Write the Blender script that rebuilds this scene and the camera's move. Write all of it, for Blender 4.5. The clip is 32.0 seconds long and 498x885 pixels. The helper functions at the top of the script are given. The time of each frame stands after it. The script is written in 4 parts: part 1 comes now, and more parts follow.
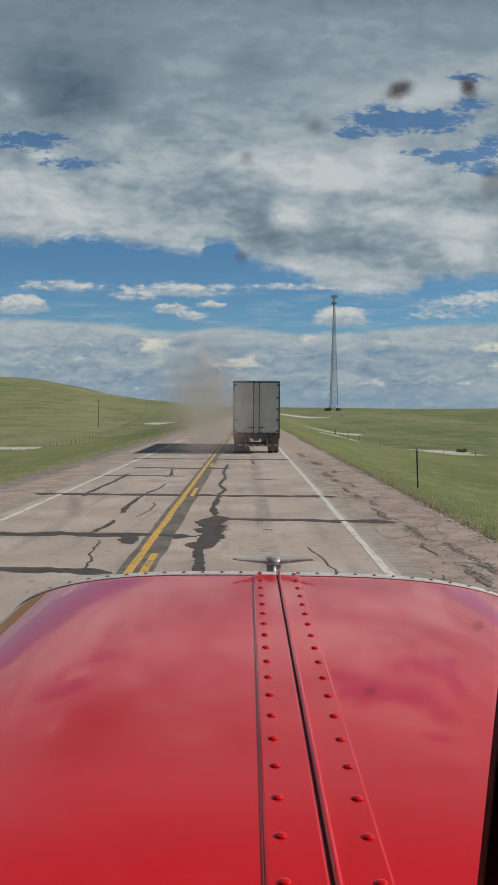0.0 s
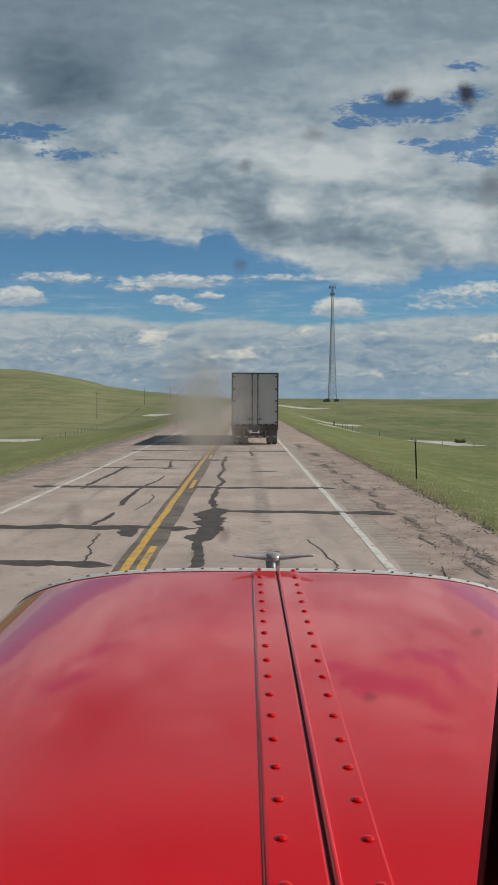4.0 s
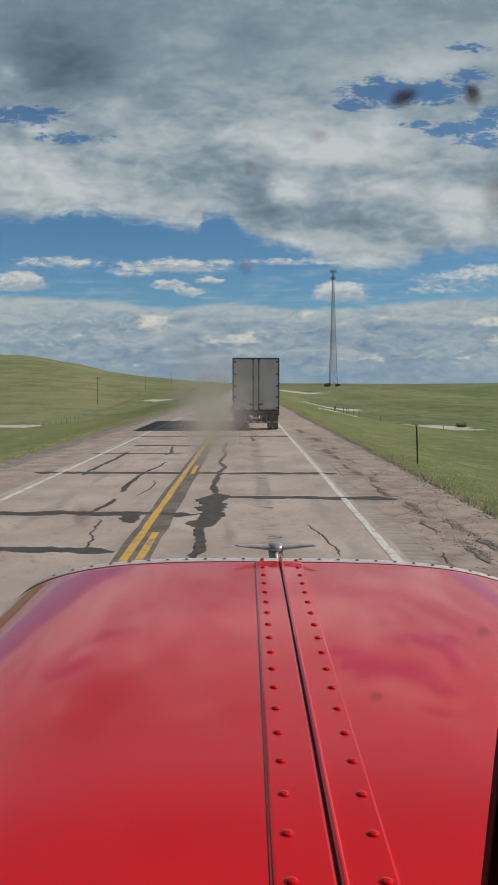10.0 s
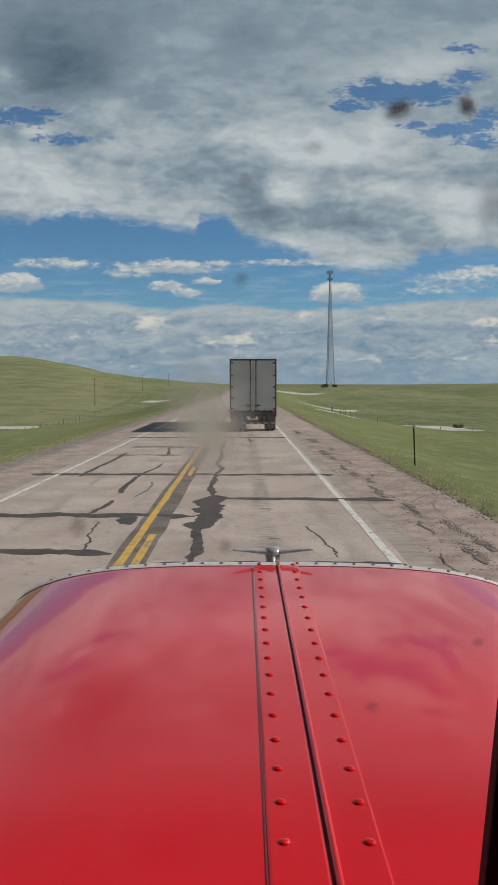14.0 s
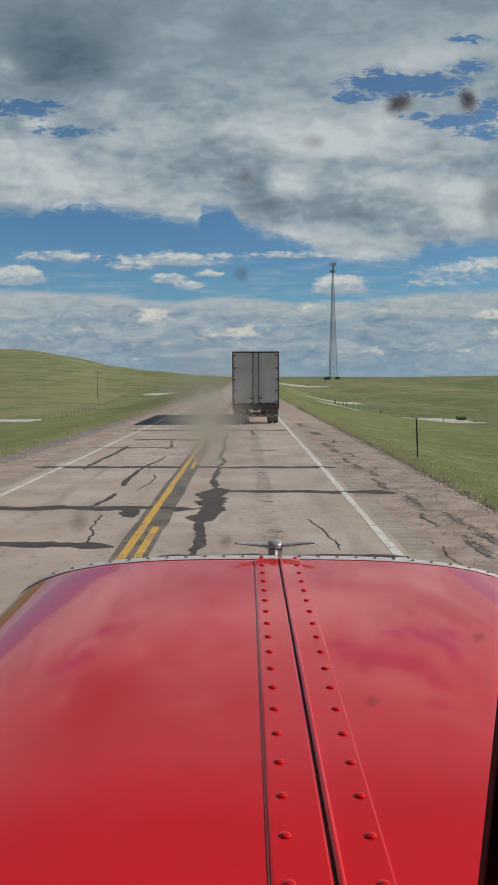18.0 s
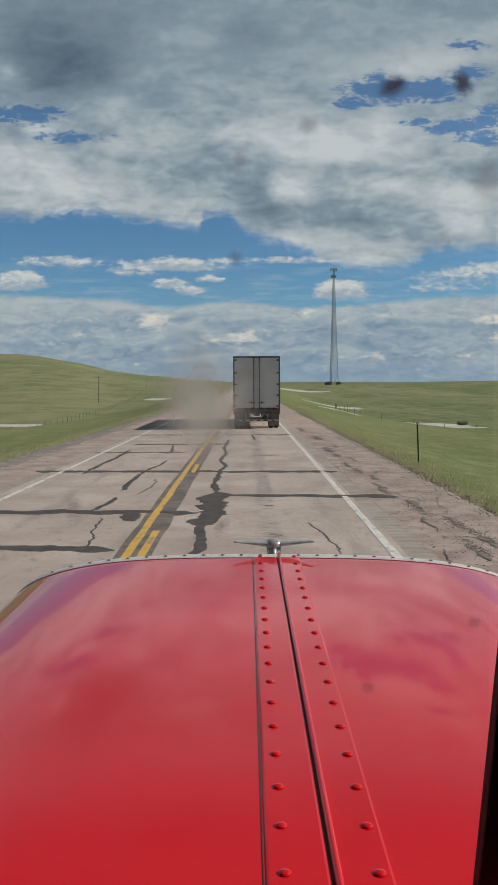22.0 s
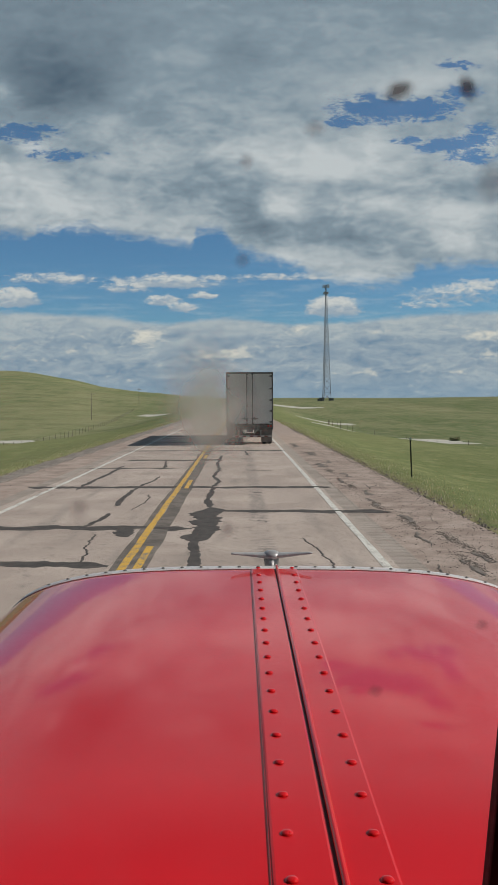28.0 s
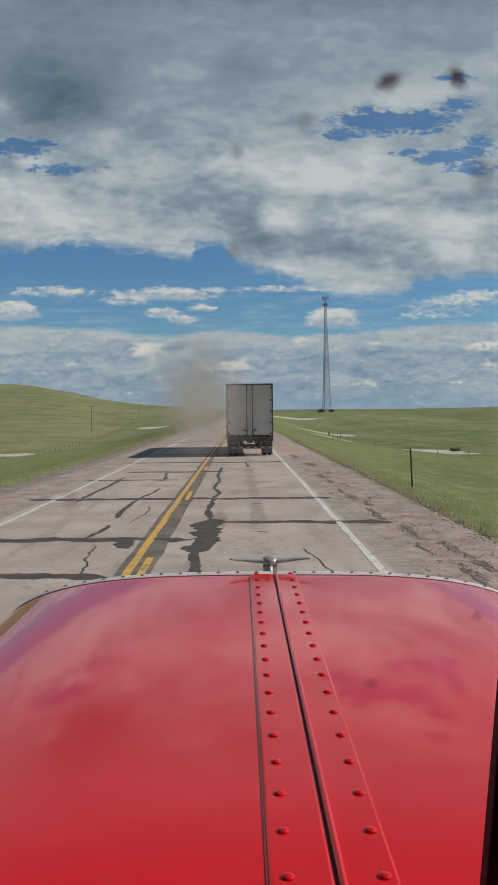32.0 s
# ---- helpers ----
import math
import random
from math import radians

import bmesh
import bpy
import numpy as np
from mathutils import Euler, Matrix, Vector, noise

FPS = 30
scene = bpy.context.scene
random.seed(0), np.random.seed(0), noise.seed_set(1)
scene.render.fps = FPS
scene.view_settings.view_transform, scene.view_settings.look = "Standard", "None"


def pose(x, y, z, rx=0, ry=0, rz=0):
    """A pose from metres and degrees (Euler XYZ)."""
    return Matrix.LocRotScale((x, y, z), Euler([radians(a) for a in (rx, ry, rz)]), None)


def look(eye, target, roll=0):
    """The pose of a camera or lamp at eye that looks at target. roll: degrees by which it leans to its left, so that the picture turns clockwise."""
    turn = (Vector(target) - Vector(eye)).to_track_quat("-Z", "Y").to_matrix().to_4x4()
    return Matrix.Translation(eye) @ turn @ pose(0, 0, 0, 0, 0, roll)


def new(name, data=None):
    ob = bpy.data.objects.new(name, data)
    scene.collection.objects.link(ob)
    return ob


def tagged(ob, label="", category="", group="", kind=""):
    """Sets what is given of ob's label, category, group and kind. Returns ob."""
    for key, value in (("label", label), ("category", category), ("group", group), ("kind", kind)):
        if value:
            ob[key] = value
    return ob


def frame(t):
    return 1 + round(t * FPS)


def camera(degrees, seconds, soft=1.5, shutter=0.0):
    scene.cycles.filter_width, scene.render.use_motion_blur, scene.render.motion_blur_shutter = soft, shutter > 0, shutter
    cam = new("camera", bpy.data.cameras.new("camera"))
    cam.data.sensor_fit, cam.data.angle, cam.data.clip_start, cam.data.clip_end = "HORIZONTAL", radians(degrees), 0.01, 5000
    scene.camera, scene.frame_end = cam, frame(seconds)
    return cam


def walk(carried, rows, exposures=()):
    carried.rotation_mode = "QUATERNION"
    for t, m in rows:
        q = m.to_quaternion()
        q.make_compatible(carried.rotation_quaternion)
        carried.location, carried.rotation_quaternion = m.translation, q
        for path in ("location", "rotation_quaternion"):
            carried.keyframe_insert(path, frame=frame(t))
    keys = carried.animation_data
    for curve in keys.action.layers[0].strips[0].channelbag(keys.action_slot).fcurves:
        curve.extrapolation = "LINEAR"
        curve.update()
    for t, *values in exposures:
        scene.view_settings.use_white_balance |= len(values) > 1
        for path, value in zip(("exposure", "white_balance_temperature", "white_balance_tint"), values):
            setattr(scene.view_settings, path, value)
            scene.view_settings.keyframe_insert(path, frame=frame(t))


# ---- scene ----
# A two-lane prairie road seen over the red hood of a lorry that follows a box trailer.
cam = camera(32.2, 32.0, soft=0.85)
PATH = [
    (0, -0.0014, 0.0011, 2.3337, 87.636, -0.391, -0.168),
    (0.5, -0.0008, 0.0009, 2.3385, 87.816, -0.418, -0.184),
    (1, -0.0016, 0.0007, 2.3392, 87.421, -0.424, -0.113),
    (1.5, 0.0002, 0.0004, 2.3433, 86.926, -0.079, -0.088),
    (2, -0.0091, 0.0000, 2.3397, 87.206, -0.435, -0.102),
    (2.5, -0.0060, -0.0000, 2.3447, 87.203, -0.114, -0.093),
    (3, -0.0022, 0.0003, 2.3439, 87.389, 0.040, -0.185),
    (3.5, -0.0034, -0.0000, 2.3470, 87.126, -0.234, -0.287),
    (5.5, 0.0023, -0.0005, 2.3579, 86.966, 0.080, -0.171),
    (6, -0.0003, -0.0007, 2.3589, 86.762, -0.215, -0.042),
    (6.5, 0.0008, -0.0009, 2.3627, 86.717, -0.059, -0.085),
    (7, -0.0037, -0.0008, 2.3575, 86.758, -0.295, -0.042),
    (7.5, -0.0019, -0.0007, 2.3581, 86.742, -0.216, -0.108),
    (8, -0.0010, -0.0001, 2.3502, 86.909, -0.032, -0.146),
    (8.5, -0.0057, -0.0014, 2.3633, 86.514, 0.002, -0.134),
    (9, -0.0065, -0.0015, 2.3659, 86.071, 0.111, -0.144),
    (9.5, -0.0125, -0.0024, 2.3675, 86.553, -0.573, -0.224),
    (10, -0.0078, -0.0019, 2.3691, 86.059, -0.005, -0.215),
    (10.5, -0.0086, -0.0021, 2.3703, 86.154, -0.193, -0.306),
    (11, 0.0038, -0.0006, 2.3619, 86.633, 0.677, -0.250),
    (11.5, -0.0010, -0.0013, 2.3660, 86.654, 0.202, -0.277),
    (12, 0.0058, -0.0008, 2.3674, 86.296, 0.943, -0.115),
    (12.5, -0.0084, -0.0024, 2.3736, 86.278, 0.190, -0.237),
    (13, -0.0081, -0.0028, 2.3782, 86.222, 0.177, -0.279),
    (13.5, -0.0069, -0.0023, 2.3740, 86.112, 0.222, -0.388),
    (14, -0.0063, -0.0028, 2.3799, 86.118, 0.097, -0.402),
    (14.5, -0.0052, -0.0023, 2.3756, 86.103, 0.261, -0.391),
    (16.5, -0.0031, -0.0032, 2.3879, 85.892, 0.092, -0.242),
    (17, -0.0021, -0.0027, 2.3828, 86.010, 0.128, -0.129),
    (17.5, -0.0033, -0.0024, 2.3789, 86.078, 0.287, -0.098),
    (18, -0.0038, -0.0025, 2.3830, 85.627, 0.180, -0.224),
    (18.5, -0.0021, -0.0022, 2.3787, 85.854, 0.301, -0.190),
    (19, -0.0036, -0.0018, 2.3759, 85.383, 0.224, -0.137),
    (19.5, -0.0042, -0.0016, 2.3724, 85.610, 0.122, -0.099),
    (20, -0.0003, -0.0018, 2.3741, 86.059, 0.017, -0.217),
    (20.5, 0.0064, -0.0000, 2.3566, 86.119, 0.307, -0.179),
    (21, -0.0042, -0.0016, 2.3715, 85.631, 0.288, -0.105),
    (21.5, -0.0031, -0.0008, 2.3601, 86.007, 0.178, -0.092),
    (22, 0.0033, -0.0004, 2.3608, 85.965, 0.193, -0.157),
    (22.5, -0.0060, -0.0011, 2.3626, 85.701, 0.060, -0.178),
    (23, -0.0054, -0.0013, 2.3636, 86.083, 0.143, -0.177),
    (23.5, 0.0002, -0.0006, 2.3604, 86.222, 0.222, -0.188),
    (24, -0.0074, -0.0008, 2.3548, 86.179, 0.018, -0.258),
    (24.5, -0.0071, -0.0006, 2.3516, 86.364, 0.361, -0.350),
    (25, -0.0091, -0.0008, 2.3529, 86.237, 0.544, -0.391),
    (25.5, -0.0107, -0.0003, 2.3420, 86.423, 0.627, -0.420),
    (27.5, -0.0066, -0.0004, 2.3491, 86.895, 0.558, -0.543),
    (28, -0.0117, -0.0006, 2.3459, 87.035, 0.248, -0.635),
    (28.5, -0.0067, 0.0009, 2.3279, 87.153, 0.850, -0.568),
    (29, -0.0165, -0.0007, 2.3391, 86.449, 0.120, -0.675),
    (29.5, -0.0034, 0.0015, 2.3260, 87.629, 0.589, -0.684),
    (30, -0.0112, 0.0002, 2.3302, 86.700, 0.135, -0.600),
    (30.5, -0.0087, 0.0008, 2.3285, 87.192, 0.177, -0.712),
    (31, -0.0029, 0.0015, 2.3235, 87.234, 0.636, -0.637),
    (31.5, -0.0108, 0.0005, 2.3310, 87.268, 0.077, -0.694),
    (32, -0.0035, 0.0017, 2.3241, 87.819, 0.602, -0.626),
]
walk(cam, [(t, pose(x, y, z, rx, ry, rz)) for t, x, y, z, rx, ry, rz in PATH])

# ---------------------------------------------------------------- light
SUN_ELEVATION, SUN_AZIMUTH = 36.0, 86.0        # azimuth from +y towards +x


class Nodes:
    """A short way to write node trees."""

    def __init__(self, tree):
        self.tree = tree
        tree.nodes.clear()

    def add(self, kind, **inputs):
        node = self.tree.nodes.new(kind)
        for key, value in inputs.items():
            self.put(node.inputs[key.replace("_", " ")], value)
        return node

    def put(self, socket, value):
        if isinstance(value, bpy.types.NodeSocket):
            self.tree.links.new(value, socket)
        else:
            socket.default_value = value

    def m(self, op, a, b=0.0, c=0.0, clamp=False):
        node = self.tree.nodes.new("ShaderNodeMath")
        node.operation, node.use_clamp = op, clamp
        for socket, value in zip(node.inputs, (a, b, c)):
            self.put(socket, value)
        return node.outputs[0]

    def v(self, op, a, b=(0, 0, 0)):
        node = self.tree.nodes.new("ShaderNodeVectorMath")
        node.operation = op
        self.put(node.inputs[0], a)
        if op == "SCALE":
            self.put(node.inputs["Scale"], b)
        else:
            self.put(node.inputs[1], b)
        return node.outputs["Value"] if op in ("LENGTH", "DOT_PRODUCT", "DISTANCE") else node.outputs[0]

    def noise(self, vector, scale, detail=4.0, rough=0.55, warp=0.0):
        node = self.add("ShaderNodeTexNoise", Scale=scale, Detail=detail, Roughness=rough, Distortion=warp)
        if vector is not None:
            self.put(node.inputs["Vector"], vector)
        return node.outputs["Fac"]

    def span(self, value, a, b, c=0.0, d=1.0, kind="SMOOTHSTEP"):
        node = self.tree.nodes.new("ShaderNodeMapRange")
        node.interpolation_type = kind
        for socket, x in zip(node.inputs, (value, a, b, c, d)):
            self.put(socket, x)
        return node.outputs[0]

    def mix(self, fac, a, b, blend="MIX"):
        node = self.tree.nodes.new("ShaderNodeMix")
        node.data_type, node.blend_type = "RGBA", blend
        self.put(node.inputs[0], fac)
        for socket, x in ((node.inputs[6], a), (node.inputs[7], b)):
            self.put(socket, x if isinstance(x, bpy.types.NodeSocket) else (*x[:3], 1.0))
        return node.outputs[2]

    def xyz(self, vector):
        node = self.tree.nodes.new("ShaderNodeSeparateXYZ")
        self.put(node.inputs[0], vector)
        return node.outputs

    def vec(self, x, y, z):
        node = self.tree.nodes.new("ShaderNodeCombineXYZ")
        for socket, value in zip(node.inputs, (x, y, z)):
            self.put(socket, value)
        return node.outputs[0]


# the sky's own plan: 1000 x / y to the side, 1000 z / y upwards; place, half width, half height, strength
DARK_MASSES = ((-221, 393, 82, 49, -0.38), (-190, 350, 70, 28, -0.32), (-235, 336, 38, 9, -0.15), (-133, 393, 32, 31, -0.1), (-75, 418, 38, 15, -0.12), (1, 393, 38, 28, -0.22), (147, 400, 102, 31, -0.03), (236, 418, 57, 15, -0.12), (-102, 319, 26, 12, -0.15), (-179, 250, 19, 16, -0.15), (-64, 256, 38, 19, -0.17), (-32, 237, 39, 16, -0.25), (20, 231, 26, 16, -0.15), (142, 237, 52, 9, -0.12), (110, 187, 58, 16, -0.33), (26, 196, 39, 13, -0.22), (0, 209, 32, 16, -0.25), (194, 161, 78, 13, -0.14), (271, 237, 26, 19, -0.22))
BRIGHT_PLACES = ((-120, 347, 32, 15, 0.15), (268, 387, 38, 15, 0.14), (-140, 316, 26, 11, 0.22), (-267, 347, 16, 12, 0.3), (-237, 259, 64, 14, 0.2), (-243, 231, 77, 16, 0.10), (-121, 272, 32, 9, 0.14), (-6, 281, 26, 9, 0.22), (45, 306, 38, 16, 0.12), (84, 281, 58, 25, 0.17), (122, 263, 77, 19, 0.32), (154, 291, 26, 16, 0.25), (49, 218, 21, 11, 0.5), (161, 225, 26, 8, 0.28), (239, 212, 39, 16, 0.34), (246, 180, 26, 10, 0.34), (84, 161, 58, 11, 0.24), (136, 136, 52, 8, 0.2), (-212, 215, 77, 13, 0.12))
BRIGHT_WISPS = ((-116, 199, 64, 11, 0.14), (270, 288, 19, 9, 0.3), (217, 363, 38, 16, 0.3), (173, 350, 32, 12, 0.2), (122, 338, 32, 19, 0.12), (-236, 286, 16, 6, 0.4), (-206, 194, 22, 4, 0.4), (-71, 180, 32, 5, 0.2))
HOLES = ((-252, 302, 38, 9, 1.25), (-204, 277, 32, 6, 0.9), (-169, 278, 19, 3, 0.4), (167, 328, 45, 12, 1.35), (122, 313, 16, 6, 0.9), (218, 328, 32, 10, 1), (253, 347, 19, 7, 1), (249, 378, 20, 4, 0.8), (277, 299, 18, 11, 1), (238, 286, 32, 8, 1.2), (270, 272, 26, 6, 0.9), (193, 293, 14, 4, 0.7), (147, 343, 9, 6, 0.6))
GAP_CLOUDS = ((-216, 137, 42, 6, 0.55), (-260, 115, 26, 11, 1.3), (-90, 133, 53, 8, 0.9), (-129, 126, 26, 5, 0.6), (-84, 112, 19, 6, 0.8), (-65, 104, 17, 6, 0.8), (-42, 117, 14, 4, 0.9), (45, 138, 52, 4, 0.6), (-29, 138, 19, 3, 0.6), (108, 104, 27, 11, 1.35), (253, 118, 49, 10, 0.5), (279, 128, 36, 8, 0.6), (227, 107, 39, 4, 0.4), (7, 137, 12, 4, 0.5))
HEADS = ((-107, 70, 19, 14, 1), (1, 52, 18, 10, 1), (-38, 48, 16, 5, 0.8), (-192, 55, 12, 4, 0.8), (65, 78, 14, 7, 0.9), (94, 88, 16, 4, 0.7), (143, 78, 25, 5, 0.5), (280, 71, 23, 9, 0.9), (288, 49, 10, 8, 0.8), (150, 29, 16, 6, 0.8), (241, 29, 29, 3, 0.5), (-260, 60, 29, 6, 0.4), (-228, 45, 39, 3, 0.4), (-130, 21, 10, 3, 0.5), (85, 59, 39, 4, 0.35), (-65, 46, 10, 3, 0.4), (-195, 69, 39, 6, 0.3))
DECK_EDGE = ((-315, 188), (-276, 187), (-238, 184), (-193, 192), (-148, 187), (-84, 175), (-55, 173), (-48, 188), (-19, 190), (-6, 171), (32, 157), (71, 145), (110, 131), (143, 125), (175, 129), (201, 136), (211, 148), (293, 150), (330, 151))
BANK_EDGE = ((-317, 103), (-278, 102), (-214, 99), (-149, 96), (-110, 88), (-84, 87), (-52, 91), (-19, 94), (7, 92), (58, 86), (84, 88), (110, 88), (136, 89), (175, 94), (227, 98), (294, 100))

BLUE = (0.39, 0.61, 0.77)


def make_sky():
    """Blue sky between a broken cloud deck overhead and a bank of cumulus low over the horizon."""
    world = bpy.data.worlds.new("sky")
    world.use_nodes = True
    scene.world = world
    n = Nodes(world.node_tree)
    way = n.v("NORMALIZE", n.add("ShaderNodeTexCoord").outputs["Generated"])
    x, y, z = n.xyz(way)
    ahead = n.m("MAXIMUM", y, 0.12)
    a = n.m("MULTIPLY", n.m("DIVIDE", x, ahead), 1000.0)
    e = n.m("MULTIPLY", n.m("DIVIDE", z, ahead), 1000.0)
    deck = n.vec(n.m("MULTIPLY", a, 0.010), n.m("MULTIPLY", e, 0.017), 2.0)
    bank = n.vec(n.m("MULTIPLY", a, 0.025), n.m("MULTIPLY", e, 0.056), 5.0)

    def centred(vector, shift, scale, detail, rough, warp=0.0):
        return n.m("SUBTRACT", n.noise(n.v("ADD", vector, shift), scale, detail, rough, warp), 0.5)

    # clouds are torn along a wandering line
    sway_a = n.m("MULTIPLY", centred(deck, (0, 0, 0), 2.6, 7, 0.62), 85.0)
    sway_e = n.m("MULTIPLY", centred(deck, (7.3, 2.1, 4.4), 3.2, 8, 0.64), 42.0)
    fray_a = n.m("MULTIPLY", centred(bank, (1.3, 8.1, 2.4), 2.8, 7, 0.64), 44.0)
    fray_e = n.m("MULTIPLY", centred(bank, (3.3, 4.7, 9.4), 3.0, 8, 0.66), 17.0)
    a2, e2 = n.m("ADD", a, sway_a), n.m("ADD", e, sway_e)
    a3, e3 = n.m("ADD", a, fray_a), n.m("ADD", e, fray_e)

    def bump(aa, ee, row, power=-1.0):
        pa, pe, wide, high, tone = row
        q = n.vec(n.m("DIVIDE", n.m("SUBTRACT", aa, float(pa)), float(wide)), n.m("DIVIDE", n.m("SUBTRACT", ee, float(pe)), float(high)), 0.0)
        return n.m("MULTIPLY", n.m("EXPONENT", n.m("MULTIPLY", n.v("DOT_PRODUCT", q, q), power)), tone)

    def line(points, top):
        """The height of an edge along the sky."""
        turn = n.m("DIVIDE", n.m("ADD", n.m("MULTIPLY_ADD", fray_a, 0.5, a), 340.0), 680.0, clamp=True)
        stops = [((p + 340.0) / 680.0, q / top) for p, q in points]
        node = n.tree.nodes.new("ShaderNodeValToRGB")
        ramp = node.color_ramp
        ramp.interpolation = "LINEAR"
        while len(ramp.elements) < len(stops):
            ramp.elements.new(0.5)
        for element, (at, level) in zip(ramp.elements, stops):
            element.position, element.color = at, (level, level, level, 1)
        n.put(node.inputs[0], turn)
        return n.m("MULTIPLY", node.outputs[0], top)

    # cover: the deck, the bank, single clouds in the gap, holes in the deck
    bank_in = n.m("DIVIDE", n.m("SUBTRACT", line(BANK_EDGE, 250.0), n.m("MULTIPLY_ADD", fray_e, 0.45, e)), 7.0)
    holes = None
    for row in HOLES:
        one = bump(n.m("MULTIPLY_ADD", sway_a, 0.30, a3), n.m("MULTIPLY_ADD", sway_e, 0.22, e3), row)
        holes = one if holes is None else n.m("ADD", holes, one)
    torn = n.m("ADD", n.m("MULTIPLY", centred(deck, (5, 1, 3), 4.0, 10, 0.70, 0.7), 2.6), n.m("MULTIPLY", centred(n.v("MULTIPLY", deck, (0.7, 1.5, 1.0)), (2, 6, 1), 9.0, 8, 0.68, 0.4), 1.6))
    deck_in = n.m("ADD", n.m("DIVIDE", n.m("SUBTRACT", n.m("MULTIPLY_ADD", fray_e, 0.8, e), line(DECK_EDGE, 250.0)), 15.0), n.m("MULTIPLY", torn, 0.7))
    deck_cover = n.m("MULTIPLY", n.span(deck_in, -0.35, 0.95), n.span(n.m("ADD", n.m("SUBTRACT", 1.0, n.m("MULTIPLY", holes, 1.9)), n.m("MULTIPLY", torn, n.span(holes, 0.03, 0.35, 0.0, 3.2))), -0.55, 1.0, 0.10, 1.0))
    bank_cover = n.span(bank_in, -0.2, 1.0)
    gap, crown = None, None
    for row in GAP_CLOUDS:
        pa, pe, wide, high, full = row
        qa = n.m("DIVIDE", n.m("SUBTRACT", n.m("MULTIPLY_ADD", fray_a, 0.45, a), float(pa)), wide * 1.4)
        qe = n.m("DIVIDE", n.m("SUBTRACT", n.m("MULTIPLY_ADD", fray_e, 0.5, e), float(pe) - 0.25 * high), high * 1.6)
        q = n.vec(qa, n.m("MAXIMUM", qe, n.m("MULTIPLY", qe, -1.9)), 0.0)
        one = n.m("MULTIPLY", n.m("SUBTRACT", 1.0, n.v("DOT_PRODUCT", q, q)), full)
        top = n.m("MULTIPLY", n.m("MULTIPLY", one, 3.0, clamp=True), qe)
        gap = one if gap is None else n.m("MAXIMUM", gap, one)
        crown = top if crown is None else n.m("ADD", crown, top)
    tuft = n.m("ADD", n.m("MULTIPLY", centred(bank, (6, 3, 7), 3.4, 8, 0.66, 0.3), 1.5), n.m("MULTIPLY", centred(bank, (9, 1, 2), 1.1, 4, 0.55), 0.7))
    gap_cover = n.span(n.m("ADD", gap, n.m("MULTIPLY", tuft, 1.2)), 0.0, 0.75, 0.0, 0.94)
    veil = n.m("MULTIPLY", n.span(n.noise(n.v("MULTIPLY", bank, (0.5, 1.4, 1.0)), 1.4, 7, 0.6), 0.46, 0.74, 0.0, 0.35), n.span(e, 165.0, 100.0))

    # the deck's light and shade
    tone = None
    for table in (DARK_MASSES, BRIGHT_PLACES, BRIGHT_WISPS):
        for row in table:
            one = bump(n.m("MULTIPLY_ADD", sway_a, 0.4, a), n.m("MULTIPLY_ADD", sway_e, 0.4, e), row, -0.85)
            tone = one if tone is None else n.m("ADD", tone, one)
    cotton = centred(deck, (1, 9, 6), 1.5, 8, 0.52, 0.9)
    wool = centred(deck, (3, 5, 2), 4.2, 8, 0.54, 0.7)
    streak = centred(n.v("MULTIPLY", deck, (0.7, 1.6, 1.0)), (4, 4, 1), 3.0, 8, 0.54, 0.5)
    calm = n.span(e, 250.0, 390.0, 1.0, 0.45)
    lit = n.m("ADD", n.m("ADD", tone, 0.57), n.m("MULTIPLY", n.m("ADD", n.m("MULTIPLY", cotton, 0.75), n.m("ADD", n.m("MULTIPLY", wool, 0.55), n.m("MULTIPLY", streak, 0.45))), calm))
    lit = n.m("ADD", lit, n.m("ADD", n.span(e, 330.0, 230.0, 0.0, 0.10), n.span(deck_in, 3.5, 0.0, 0.0, 0.06)))
    # overhead the deck thickens
    lit = n.m("ADD", lit, n.span(e, 410.0, 540.0, 0.0, -0.60))
    deck_light = n.mix(n.span(lit, -0.12, 0.52, 0.0, 1.0, "LINEAR"), (0.058, 0.096, 0.142), (0.245, 0.312, 0.368))
    deck_light = n.mix(n.span(lit, 0.50, 1.02, 0.0, 1.0, "LINEAR"), deck_light, (0.545, 0.575, 0.595))

    # the bank: pale above, blue-grey rows below, sunlit heads
    rows = centred(n.v("MULTIPLY", bank, (0.55, 1.1, 1.0)), (8, 2, 3), 1.0, 9, 0.60, 0.6)
    puff = centred(bank, (2, 2, 8), 1.7, 10, 0.66, 0.9)
    heads = None
    for row in HEADS:
        one = bump(n.m("MULTIPLY_ADD", fray_a, 0.55, a), n.m("MULTIPLY_ADD", fray_e, 0.55, e), row, -1.0)
        heads = one if heads is None else n.m("ADD", heads, one)
    pale = n.m("ADD", n.span(e, 62.0, 92.0, 0.0, 0.42), n.m("ADD", n.m("MULTIPLY", rows, 1.5), n.m("ADD", n.m("MULTIPLY", puff, 1.7), 0.42)))
    bank_light = n.mix(n.span(pale, 0.0, 0.95, 0.0, 1.0, "LINEAR"), (0.175, 0.265, 0.365), (0.43, 0.475, 0.50))
    bank_light = n.mix(n.span(e, 34.0, 0.0, 0.0, 0.55), bank_light, (0.24, 0.345, 0.445))
    bank_light = n.mix(n.span(n.m("ADD", heads, n.m("ADD", n.m("MULTIPLY", tuft, 1.2), n.m("MULTIPLY", puff, 1.3))), 0.20, 1.20, 0.0, 0.95), bank_light, (0.68, 0.65, 0.58))
